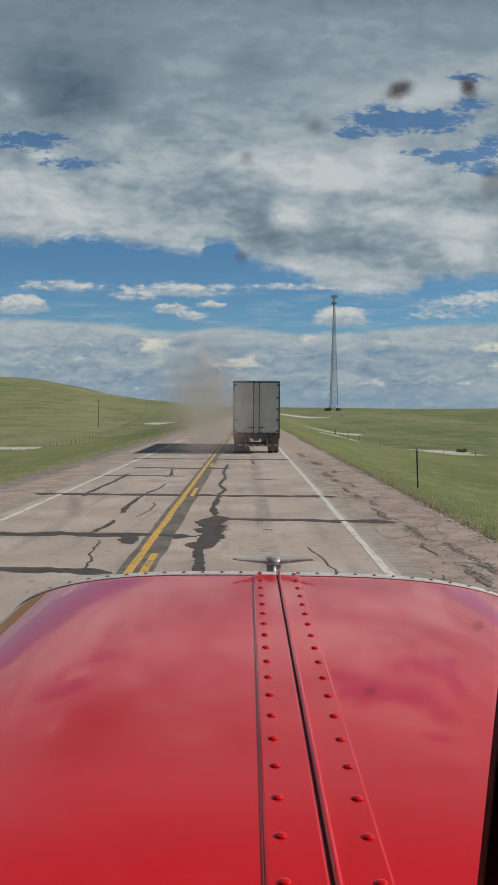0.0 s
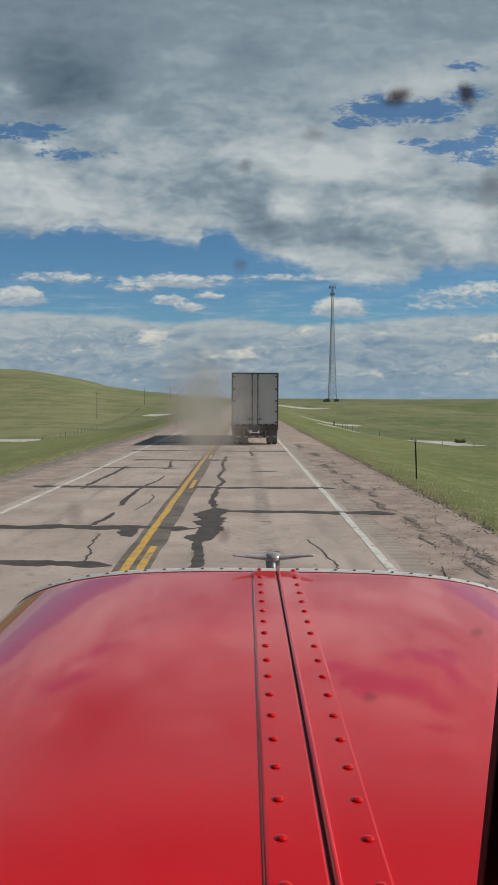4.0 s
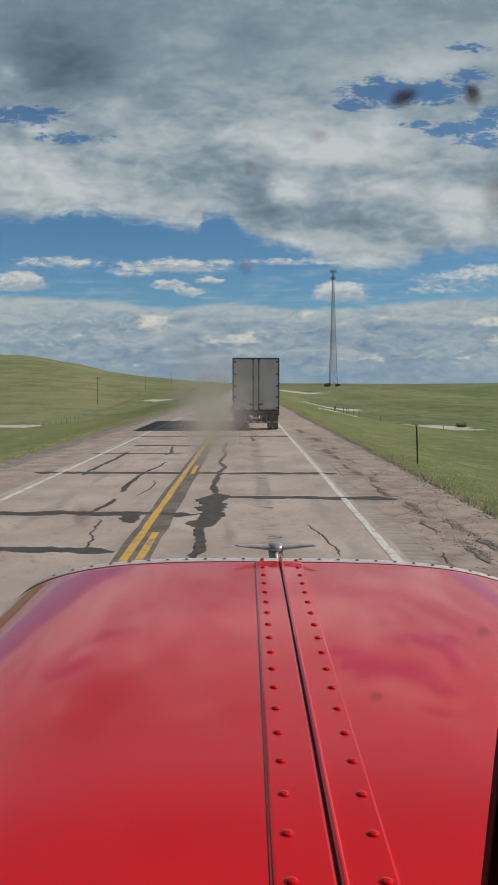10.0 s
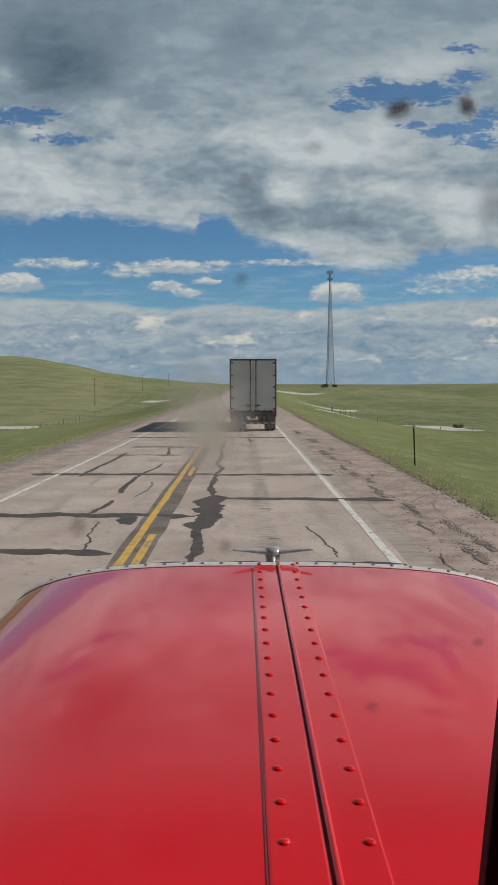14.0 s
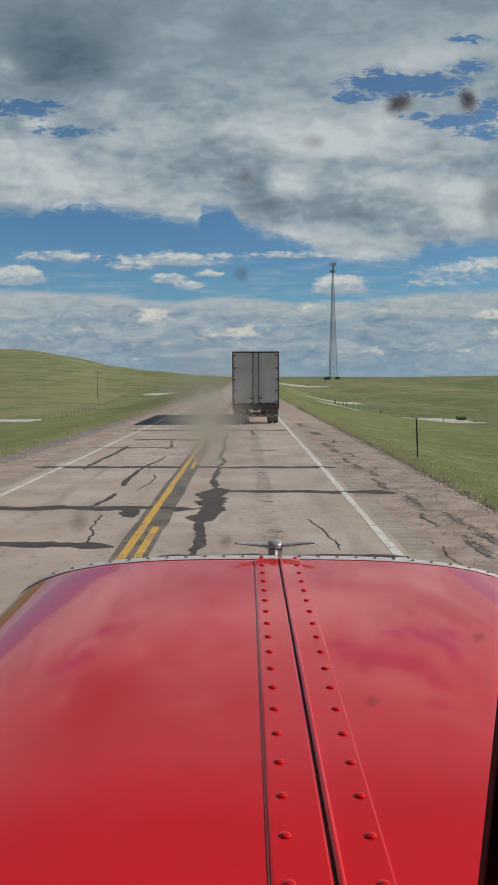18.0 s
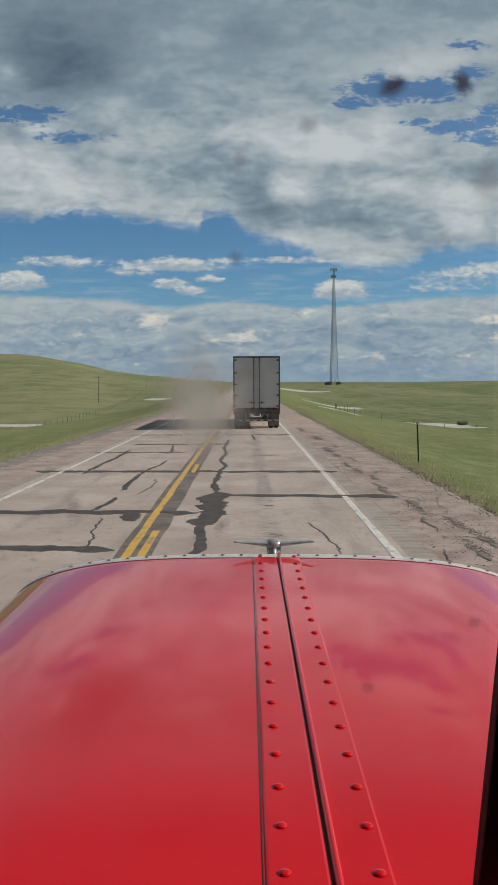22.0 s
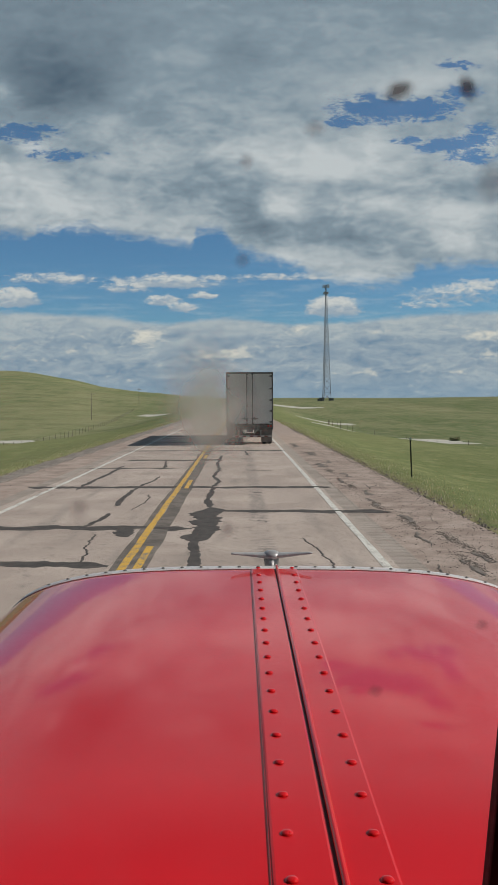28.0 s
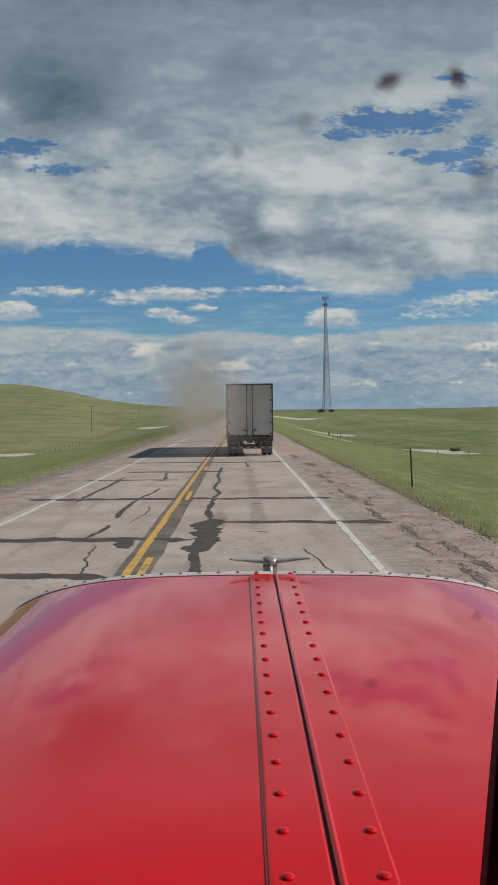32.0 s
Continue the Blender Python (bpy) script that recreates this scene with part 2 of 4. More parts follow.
    # gap clouds: lit from above, grey beneath
    gap_light = n.mix(n.span(n.m("ADD", crown, n.m("ADD", n.m("MULTIPLY", tuft, 1.4), n.m("MULTIPLY", puff, 0.8))), -0.25, 0.65), (0.33, 0.395, 0.465), (0.62, 0.62, 0.60))

    air = n.add("ShaderNodeTexSky")
    air.sky_type, air.sun_disc = "NISHITA", False
    air.sun_elevation, air.sun_rotation = radians(SUN_ELEVATION), radians(SUN_AZIMUTH)
    air.altitude = 1200
    blue = n.v("SCALE", air.outputs[0], 0.105)
    blue = n.mix(1.0, blue, BLUE, "MULTIPLY")
    colour = n.mix(veil, blue, (0.50, 0.56, 0.60))
    colour = n.mix(gap_cover, colour, gap_light)
    colour = n.mix(bank_cover, colour, bank_light)
    colour = n.mix(deck_cover, colour, deck_light)
    back = n.add("ShaderNodeBackground", Color=colour, Strength=1.0)
    out = n.add("ShaderNodeOutputWorld")
    n.tree.links.new(back.outputs[0], out.inputs[0])


make_sky()
lamp = bpy.data.lights.new("sun", "SUN")
lamp.energy, lamp.angle, lamp.color = 4.6, radians(0.6), (1.0, 0.94, 0.86)
sun = new("sun", lamp)
sun.matrix_world = look((60, 5, 50), (60 - math.sin(radians(SUN_AZIMUTH)), 5 - math.cos(radians(SUN_AZIMUTH)), 50 - math.tan(radians(SUN_ELEVATION))))


# ---------------------------------------------------------------- materials
def material(name):
    m = bpy.data.materials.new(name)
    m.use_nodes = True
    n = Nodes(m.node_tree)
    out = n.add("ShaderNodeOutputMaterial")
    shader = n.add("ShaderNodeBsdfPrincipled")
    n.tree.links.new(shader.outputs[0], out.inputs[0])
    return m, n, shader


def surface(name, dark, light, scale=4.0, rough=0.6, metal=0.0, bump=0.0, fine=60.0, coat=0.0, stretch=(1, 1, 1), spread=0.0, speck=0.0):
    """A plain material that varies at two scales, with fine relief."""
    m, n, s = material(name)
    at = n.v("MULTIPLY", n.add("ShaderNodeTexCoord").outputs["Object"], stretch)
    a, b = n.noise(at, scale, 5), n.noise(at, fine, 4)
    fac = n.span(n.m("ADD", n.m("MULTIPLY", a, 0.7), n.m("MULTIPLY", b, 0.3)), 0.36, 0.64)
    colour = n.mix(fac, dark, light)
    if speck:
        colour = n.mix(n.span(n.noise(at, fine * 2.2, 2), 0.60, 0.72, 0.0, speck), colour, tuple(c * 0.35 for c in dark))
    if spread:
        rand = n.add("ShaderNodeObjectInfo").outputs["Random"]
        colour = n.mix(n.span(rand, 0, 1, 0.0, spread, "LINEAR"), colour, tuple(c * 0.6 for c in dark))
    n.put(s.inputs["Base Color"], colour)
    n.put(s.inputs["Roughness"], n.span(b, 0.3, 0.7, rough * 0.88, min(1.0, rough * 1.12)))
    s.inputs["Metallic"].default_value = metal
    if coat:
        s.inputs["Coat Weight"].default_value, s.inputs["Coat Roughness"].default_value = coat, 0.05
    if bump:
        node = n.add("ShaderNodeBump", Strength=min(1.0, bump), Distance=0.01, Height=b)
        n.put(s.inputs["Normal"], node.outputs[0])
    return m


def paint_red():
    """Old red enamel with a soft gloss, faint orange peel and a thin film of dust."""
    m, n, s = material("red_paint")
    at = n.add("ShaderNodeTexCoord").outputs["Object"]
    big, fine = n.noise(at, 2.5, 4), n.noise(at, 90.0, 3)
    n.put(s.inputs["Base Color"], n.mix(n.span(big, 0.3, 0.7), (0.56, 0.005, 0.008), (0.63, 0.007, 0.011)))
    n.put(s.inputs["Roughness"], n.span(fine, 0.3, 0.7, 0.30, 0.38))
    s.inputs["Specular IOR Level"].default_value = 0.04
    s.inputs["Coat Weight"].default_value, s.inputs["Coat IOR"].default_value = 1.0, 1.48
    n.put(s.inputs["Coat Roughness"], n.span(big, 0.3, 0.7, 0.02, 0.045))
    node = n.add("ShaderNodeBump", Strength=0.03, Distance=0.01, Height=n.noise(at, 3.0, 2))
    n.put(s.inputs["Coat Normal"], node.outputs[0])
    return m


def road_surface():
    """Bleached chip-seal: pinkish grey, polished wheel tracks, dark specks, patches."""
    m, n, s = material("bleached_asphalt")
    at = n.add("ShaderNodeTexCoord").outputs["Object"]
    long = n.v("MULTIPLY", at, (1.0, 0.12, 1.0))
    patch, track, grit = n.noise(at, 0.45, 6, 0.6), n.noise(long, 2.2, 5), n.noise(at, 55.0, 3)
    x, y, z = n.xyz(at)
    colour = n.mix(n.span(patch, 0.35, 0.68), (0.372, 0.294, 0.255), (0.488, 0.394, 0.346))
    colour = n.mix(n.span(track, 0.52, 0.72, 0.0, 0.45), colour, (0.215, 0.186, 0.165))
    colour = n.mix(n.span(grit, 0.54, 0.70, 0.0, 0.6), colour, (0.13, 0.116, 0.105))
    colour = n.mix(n.span(n.noise(n.v("MULTIPLY", at, (1.0, 0.5, 1.0)), 9.0, 7, 0.72), 0.54, 0.66, 0.0, 0.62), colour, (0.17, 0.144, 0.128))
    # worn wheel tracks, where the dark stone shows in short rows
    wheel = n.m("ABSOLUTE", n.m("SUBTRACT", x, 0.38))
    worn = n.m("MULTIPLY", n.span(wheel, 0.26, 0.08), n.span(n.noise(n.v("MULTIPLY", at, (1.0, 5.0, 1.0)), 6.0, 5, 0.65), 0.46, 0.60, 0.0, 0.85))
    worn = n.m("MULTIPLY", worn, n.span(n.noise(at, 0.35, 3), 0.34, 0.52))
    colour = n.mix(worn, colour, (0.12, 0.11, 0.105))
    n.put(s.inputs["Base Color"], colour)
    s.inputs["Roughness"].default_value = 0.82
    node = n.add("ShaderNodeBump", Strength=0.6, Distance=0.01, Height=grit)
    n.put(s.inputs["Normal"], node.outputs[0])
    return m


def line_paint(name, colour):
    """Road paint, worn through to the stone in places."""
    m, n, s = material(name)
    at = n.add("ShaderNodeTexCoord").outputs["Object"]
    wear = n.m("ADD", n.m("MULTIPLY", n.noise(at, 7.0, 6, 0.7), 0.7), n.m("MULTIPLY", n.noise(at, 60.0, 3), 0.3))
    n.put(s.inputs["Base Color"], n.mix(n.span(wear, 0.50, 0.60), colour, (0.22, 0.19, 0.165)))
    s.inputs["Roughness"].default_value = 0.7
    node = n.add("ShaderNodeBump", Strength=0.4, Distance=0.01, Height=wear)
    n.put(s.inputs["Normal"], node.outputs[0])
    return m


def prairie():
    """Spring grass: fresh green along the road, olive and straw-coloured pasture beyond."""
    m, n, s = material("prairie_grass")
    at = n.add("ShaderNodeTexCoord").outputs["Object"]
    x, y, z = n.xyz(at)
    flat = n.vec(x, n.m("MULTIPLY", y, 0.13), 0.0)
    side = n.m("ABSOLUTE", n.m("ADD", x, 1.55))
    broad, mid, fine = n.noise(flat, 0.012, 6, 0.6), n.noise(flat, 0.09, 6, 0.62), n.noise(at, 3.5, 5, 0.65)
    green = n.mix(n.span(mid, 0.35, 0.68), (0.140, 0.162, 0.064), (0.205, 0.216, 0.094))
    pasture = n.mix(n.span(n.m("ADD", n.m("MULTIPLY", broad, 0.6), n.m("MULTIPLY", mid, 0.4)), 0.40, 0.60), (0.115, 0.150, 0.058), (0.245, 0.240, 0.125))
    streak = n.noise(n.vec(x, n.m("MULTIPLY", y, 0.16), 0.0), 0.55, 8, 0.74)
    pasture = n.mix(n.span(streak, 0.42, 0.62, 0.0, 0.6), pasture, (0.26, 0.245, 0.145))
    pasture = n.mix(n.span(streak, 0.46, 0.36, 0.0, 0.5), pasture, (0.075, 0.095, 0.038))
    comb = n.noise(n.vec(n.m("MULTIPLY", x, 0.05), n.m("MULTIPLY", y, 0.035), 0.0), 1.0, 8, 0.74, 0.4)
    pasture = n.mix(n.span(comb, 0.52, 0.40, 0.0, 0.38), pasture, (0.085, 0.100, 0.042))
    pasture = n.mix(n.span(comb, 0.56, 0.68, 0.0, 0.6), pasture, (0.285, 0.270, 0.165))
    green = n.mix(n.span(n.noise(n.vec(x, n.m("MULTIPLY", y, 0.5), 0.0), 0.8, 8, 0.70), 0.47, 0.66, 0.0, 0.75), green, (0.265, 0.262, 0.125))
    edge = n.m("ADD", side, n.m("MULTIPLY", n.m("SUBTRACT", mid, 0.5), 16.0))
    colour = n.mix(n.span(edge, 15.0, 24.0), green, pasture)
    colour = n.mix(n.span(n.noise(flat, 0.05, 4), 0.60, 0.74, 0.0, 0.55), colour, (0.25, 0.24, 0.14))
    colour = n.mix(n.span(fine, 0.36, 0.56, 0.28, 0.0), colour, (0.055, 0.078, 0.024))
    # bare earth and straw beside the gravel
    verge = n.m("ADD", side, n.m("MULTIPLY", n.m("SUBTRACT", fine, 0.5), 1.6))
    colour = n.mix(n.span(verge, 6.7, 5.9), colour, (0.30, 0.245, 0.15))
    n.put(s.inputs["Base Color"], colour)
    s.inputs["Roughness"].default_value = 0.95
    s.inputs["Specular IOR Level"].default_value = 0.1
    node = n.add("ShaderNodeBump", Strength=0.8, Distance=0.06, Height=fine)
    n.put(s.inputs["Normal"], node.outputs[0])
    return m


def blades(name, low, high, straw):
    m, n, s = material(name)
    rand = n.add("ShaderNodeNewGeometry").outputs["Random Per Island"]
    colour = n.mix(rand, low, high)
    colour = n.mix(n.span(rand, 0.78, 0.86), colour, straw)
    n.put(s.inputs["Base Color"], colour)
    s.inputs["Roughness"].default_value = 0.75
    s.inputs["Specular IOR Level"].default_value = 0.2
    through_leaf = n.add("ShaderNodeBsdfTranslucent", Color=colour)
    both = n.add("ShaderNodeMixShader", Fac=0.5)
    n.tree.links.new(s.outputs[0], both.inputs[1])
    n.tree.links.new(through_leaf.outputs[0], both.inputs[2])
    out = [x for x in n.tree.nodes if x.type == "OUTPUT_MATERIAL"][0]
    n.tree.links.new(both.outputs[0], out.inputs[0])
    return m


def stones(name, low, high):
    m, n, s = material(name)
    rand = n.add("ShaderNodeNewGeometry").outputs["Random Per Island"]
    grain = n.noise(n.add("ShaderNodeTexCoord").outputs["Object"], 60.0, 4)
    n.put(s.inputs["Base Color"], n.mix(n.m("ADD", n.m("MULTIPLY", rand, 0.7), n.m("MULTIPLY", grain, 0.3)), low, high))
    s.inputs["Roughness"].default_value = 0.9
    return m


def grime(name, colour, strength, ragged):
    """A film on glass that thins out towards its edge."""
    m, n, s = material(name)
    gx, gy, gz = n.xyz(n.add("ShaderNodeTexCoord").outputs["Generated"])
    at = n.vec(n.m("MULTIPLY_ADD", gx, 2.0, -1.0), n.m("MULTIPLY_ADD", gz, 2.0, -1.0), 0.0)
    far = n.m("ADD", n.v("LENGTH", at), n.m("MULTIPLY", n.m("SUBTRACT", n.noise(at, 1.7, 3), 0.5), ragged))
    clear = n.add("ShaderNodeBsdfTransparent", Color=(1, 1, 1, 1))
    film = n.add("ShaderNodeBsdfTranslucent", Color=(*colour, 1))
    mixed = n.add("ShaderNodeMixShader", Fac=n.m("MULTIPLY", n.span(far, 0.95, 0.0, 0.0, strength), n.m("POWER", n.span(n.v("LENGTH", at), 0.99, 0.30), 1.5)))
    n.tree.links.new(clear.outputs[0], mixed.inputs[1])
    n.tree.links.new(film.outputs[0], mixed.inputs[2])
    out = [x for x in n.tree.nodes if x.type == "OUTPUT_MATERIAL"][0]
    n.tree.links.new(mixed.outputs[0], out.inputs[0])
    return m


def windscreen_glass():
    m, n, s = material("windscreen_glass")
    clear = n.add("ShaderNodeBsdfTransparent", Color=(0.97, 0.985, 0.98, 1))
    gloss = n.add("ShaderNodeBsdfGlossy", Color=(1, 1, 1, 1), Roughness=0.02)
    dust = n.add("ShaderNodeBsdfTranslucent", Color=(0.80, 0.79, 0.77, 1))
    film = n.add("ShaderNodeMixShader", Fac=0.002)
    n.tree.links.new(clear.outputs[0], film.inputs[1])
    n.tree.links.new(dust.outputs[0], film.inputs[2])
    # a wiped smear of road dust, thickest low down
    at = n.add("ShaderNodeTexCoord").outputs["Object"]
    warp = n.v("SCALE", n.v("SUBTRACT", n.add("ShaderNodeTexNoise", Vector=at, Scale=24.0, Detail=2.0).outputs["Color"], (0.5, 0.5, 0.5)), 0.034)
    gx, gy, gz = n.xyz(n.v("ADD", at, warp))
    thick = None
    for cx, cz, wide, high, most in ((-0.139, 2.337, 0.030, 0.044, 0.70), (-0.118, 2.336, 0.024, 0.032, 0.38)):
        q = n.vec(n.m("DIVIDE", n.m("SUBTRACT", gx, cx), wide), n.m("DIVIDE", n.m("SUBTRACT", gz, cz), high), 0.0)
        blob = n.m("MULTIPLY", n.m("EXPONENT", n.m("MULTIPLY", n.v("DOT_PRODUCT", q, q), -1.1)), most)
        thick = blob if thick is None else n.m("SUBTRACT", n.m("ADD", thick, blob), n.m("MULTIPLY", thick, blob))
    smudge = n.add("ShaderNodeBsdfTranslucent", Color=(0.74, 0.87, 0.76, 1))
    dusty = n.add("ShaderNodeMixShader", Fac=thick)
    n.tree.links.new(film.outputs[0], dusty.inputs[1])
    n.tree.links.new(smudge.outputs[0], dusty.inputs[2])
    mixed = n.add("ShaderNodeMixShader", Fac=0.008)
    n.tree.links.new(dusty.outputs[0], mixed.inputs[1])
    n.tree.links.new(gloss.outputs[0], mixed.inputs[2])
    out = [x for x in n.tree.nodes if x.type == "OUTPUT_MATERIAL"][0]
    n.tree.links.new(mixed.outputs[0], out.inputs[0])
    return m


RED = paint_red()
# darkened red for the hood's gaps: their shade is put into the colour
PANEL_GAP = surface("shaded_gap_red", (0.105, 0.018, 0.022), (0.15, 0.030, 0.034), 20, 0.8)
CHROME = surface("polished_metal", (0.30, 0.285, 0.295), (0.46, 0.445, 0.45), 14, 0.42, 0.3, 0.02)
TRIM = surface("dull_aluminium_trim", (0.60, 0.55, 0.55), (0.74, 0.69, 0.69), 20, 0.38, 0.25, 0.05)
BLACK = surface("black_rubber", (0.012, 0.012, 0.013), (0.025, 0.024, 0.024), 20, 0.7, 0, 0.2)
INTERIOR = surface("dark_cab_lining", (0.02, 0.019, 0.019), (0.035, 0.032, 0.03), 6, 0.85, 0, 0.2)
ROAD = road_surface()
SHOULDER = surface("reddish_gravel_earth", (0.255, 0.187, 0.158), (0.405, 0.315, 0.272), 1.6, 0.95, 0, 0.8, 38.0, speck=0.7)
MARGIN = surface("dark_gravel_bed", (0.15, 0.125, 0.110), (0.29, 0.245, 0.215), 3.0, 0.95, 0, 0.9, 30.0, speck=0.7)
RUMBLE = surface("grooved_shoulder_asphalt", (0.275, 0.225, 0.196), (0.37, 0.312, 0.275), 1.5, 0.9, 0, 0.5, 45.0, speck=0.5)
TAR = surface("black_tar_sealant", (0.040, 0.033, 0.031), (0.080, 0.066, 0.061), 6.0, 0.85, 0, 0.4, 45.0)
STONE_PATCH = surface("dark_worn_asphalt", (0.10, 0.082, 0.071), (0.20, 0.165, 0.145), 2.5, 0.85, 0, 0.6, 40.0, speck=0.6)
WHITE_LINE = line_paint("worn_white_line_paint", (0.64, 0.61, 0.57))
YELLOW_LINE = line_paint("worn_yellow_line_paint", (0.62, 0.36, 0.055))
GRASS = prairie()
BLADE = blades("grass_blades", (0.20, 0.24, 0.09), (0.30, 0.32, 0.14), (0.42, 0.38, 0.22))
DRY_BLADE = blades("dry_grass_blades", (0.30, 0.30, 0.14), (0.50, 0.45, 0.27), (0.66, 0.58, 0.42))
GRAVEL = stones("gravel_stones", (0.10, 0.085, 0.075), (0.34, 0.28, 0.24))
CLODS = stones("dark_asphalt_crumbs", (0.12, 0.102, 0.092), (0.25, 0.21, 0.185))
PALE = surface("dry_white_clay", (0.37, 0.345, 0.305), (0.55, 0.52, 0.47), 0.2, 0.95, 0, 0.3, 6.0)
DOOR_PAINT = surface("dusty_white_trailer_paint", (0.60, 0.60, 0.60), (0.75, 0.75, 0.745), 0.9, 0.55, 0, 0.05, 25.0)
FRAME_DARK = surface("grimy_dark_steel", (0.075, 0.07, 0.072), (0.17, 0.158, 0.155), 5, 0.7, 0.2, 0.2)
FLAP = surface("dusty_grey_rubber", (0.10, 0.095, 0.092), (0.20, 0.188, 0.18), 4, 0.85, 0, 0.2)
ROD = surface("grey_steel_rod", (0.11, 0.11, 0.112), (0.20, 0.20, 0.20), 8, 0.55, 0.4, 0.1)
GALVANISED = surface("weathered_galvanised_steel", (0.10, 0.12, 0.145), (0.17, 0.19, 0.215), 1.0, 0.6, 0.4, 0.05)
WOOD = surface("weathered_grey_wood", (0.15, 0.125, 0.10), (0.29, 0.25, 0.205), 6, 0.9, 0, 0.4, 30.0, stretch=(1, 1, 0.1))
GREEN_STEEL = surface("dark_green_steel_post", (0.022, 0.032, 0.024), (0.05, 0.06, 0.045), 10, 0.7, 0.2, 0.2)
CABINET = surface("grey_green_cabinet_paint", (0.17, 0.175, 0.16), (0.27, 0.275, 0.255), 1.0, 0.7, 0, 0.1)
ANTENNA = surface("pale_antenna_housing", (0.20, 0.22, 0.24), (0.32, 0.34, 0.36), 2.0, 0.5)
SHRUB = blades("shrub_leaves", (0.020, 0.035, 0.012), (0.06, 0.075, 0.03), (0.08, 0.07, 0.04))
REFLECTOR = surface("white_reflector", (0.50, 0.52, 0.46), (0.62, 0.64, 0.58), 30, 0.3)
RED_GLASS = surface("red_lamp_lens", (0.35, 0.02, 0.015), (0.5, 0.04, 0.03), 40, 0.25)
STRIPE_WHITE = surface("white_reflective_tape", (0.40, 0.39, 0.38), (0.5, 0.49, 0.48), 20, 0.4)
STRIPE_RED = surface("red_reflective_tape", (0.14, 0.02, 0.02), (0.2, 0.035, 0.03), 20, 0.4)
GUARD = surface("dusty_pale_steel", (0.24, 0.23, 0.22), (0.36, 0.345, 0.33), 5, 0.7, 0.1, 0.1)
GLASS = windscreen_glass()
SPLAT = grime("dried_insect_smear", (0.12, 0.10, 0.10), 0.88, 0.5)
FAINT = grime("faint_dirt_spot", (0.26, 0.22, 0.21), 0.36, 0.5)


# ---------------------------------------------------------------- building tools
def mesh_of(name, bm, mat, smooth=False):
    me = bpy.data.meshes.new(name)
    bm.normal_update()
    bm.to_mesh(me)
    bm.free()
    me.materials.append(mat)
    if smooth:
        for p in me.polygons:
            p.use_smooth = True
    return me


def thing(name, at=(0, 0, 0), label="", category="", group="", kind="", turn=0):
    ob = new(name)
    ob.empty_display_size = 0.1
    ob.matrix_world = pose(*at, 0, 0, turn)
    return tagged(ob, label, category, group, kind)


def part(name, bm, mat, parent=None, label="", smooth=False, at=None):
    """One mesh object; its coordinates are the parent's unless at moves it."""
    ob = new(name, bm if isinstance(bm, bpy.types.Mesh) else mesh_of(name, bm, mat, smooth))
    if parent is not None:
        ob.parent = parent
    if at is not None:
        ob.matrix_local = at if isinstance(at, Matrix) else Matrix.Translation(at)
    return tagged(ob, label)


def box(bm, x0, x1, y0, y1, z0, z1, bevel=0.0):
    made = bmesh.ops.create_cube(bm, size=1.0, matrix=Matrix.LocRotScale(((x0 + x1) / 2, (y0 + y1) / 2, (z0 + z1) / 2), None, (x1 - x0, y1 - y0, z1 - z0)))
    if bevel:
        edges = list({e for v in made["verts"] for e in v.link_edges})
        bmesh.ops.bevel(bm, geom=edges, offset=bevel, segments=2, affect="EDGES", profile=0.6)
    return bm


def rod(bm, a, b, r, r2=None, seg=8):
    a, b = Vector(a), Vector(b)
    m = Matrix.Translation((a + b) / 2) @ (b - a).to_track_quat("Z", "Y").to_matrix().to_4x4()
    bmesh.ops.create_cone(bm, cap_ends=True, segments=seg, radius1=r, radius2=r if r2 is None else r2, depth=(b - a).length, matrix=m)
    return bm


def fresh():
    return bmesh.new()


def soup(name, verts, faces, mat, parent=None, label="", smooth=False, kind=""):
    me = bpy.data.meshes.new(name)
    me.from_pydata(verts, [], faces)
    me.materials.append(mat)
    if smooth:
        me.polygons.foreach_set("use_smooth", [True] * len(me.polygons))
    ob = new(name, me)
    if parent is not None:
        ob.parent = parent
    return tagged(ob, label, kind=kind)


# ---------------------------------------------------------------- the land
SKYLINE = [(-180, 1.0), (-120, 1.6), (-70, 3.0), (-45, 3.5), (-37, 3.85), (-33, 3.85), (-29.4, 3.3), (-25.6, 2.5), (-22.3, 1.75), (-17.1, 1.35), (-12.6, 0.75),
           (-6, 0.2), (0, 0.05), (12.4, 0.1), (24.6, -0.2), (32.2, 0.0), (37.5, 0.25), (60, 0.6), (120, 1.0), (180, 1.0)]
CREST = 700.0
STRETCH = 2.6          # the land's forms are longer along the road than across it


def smooth_step(a):
    a = np.clip(a, 0, 1)
    return a * a * (3 - 2 * a)


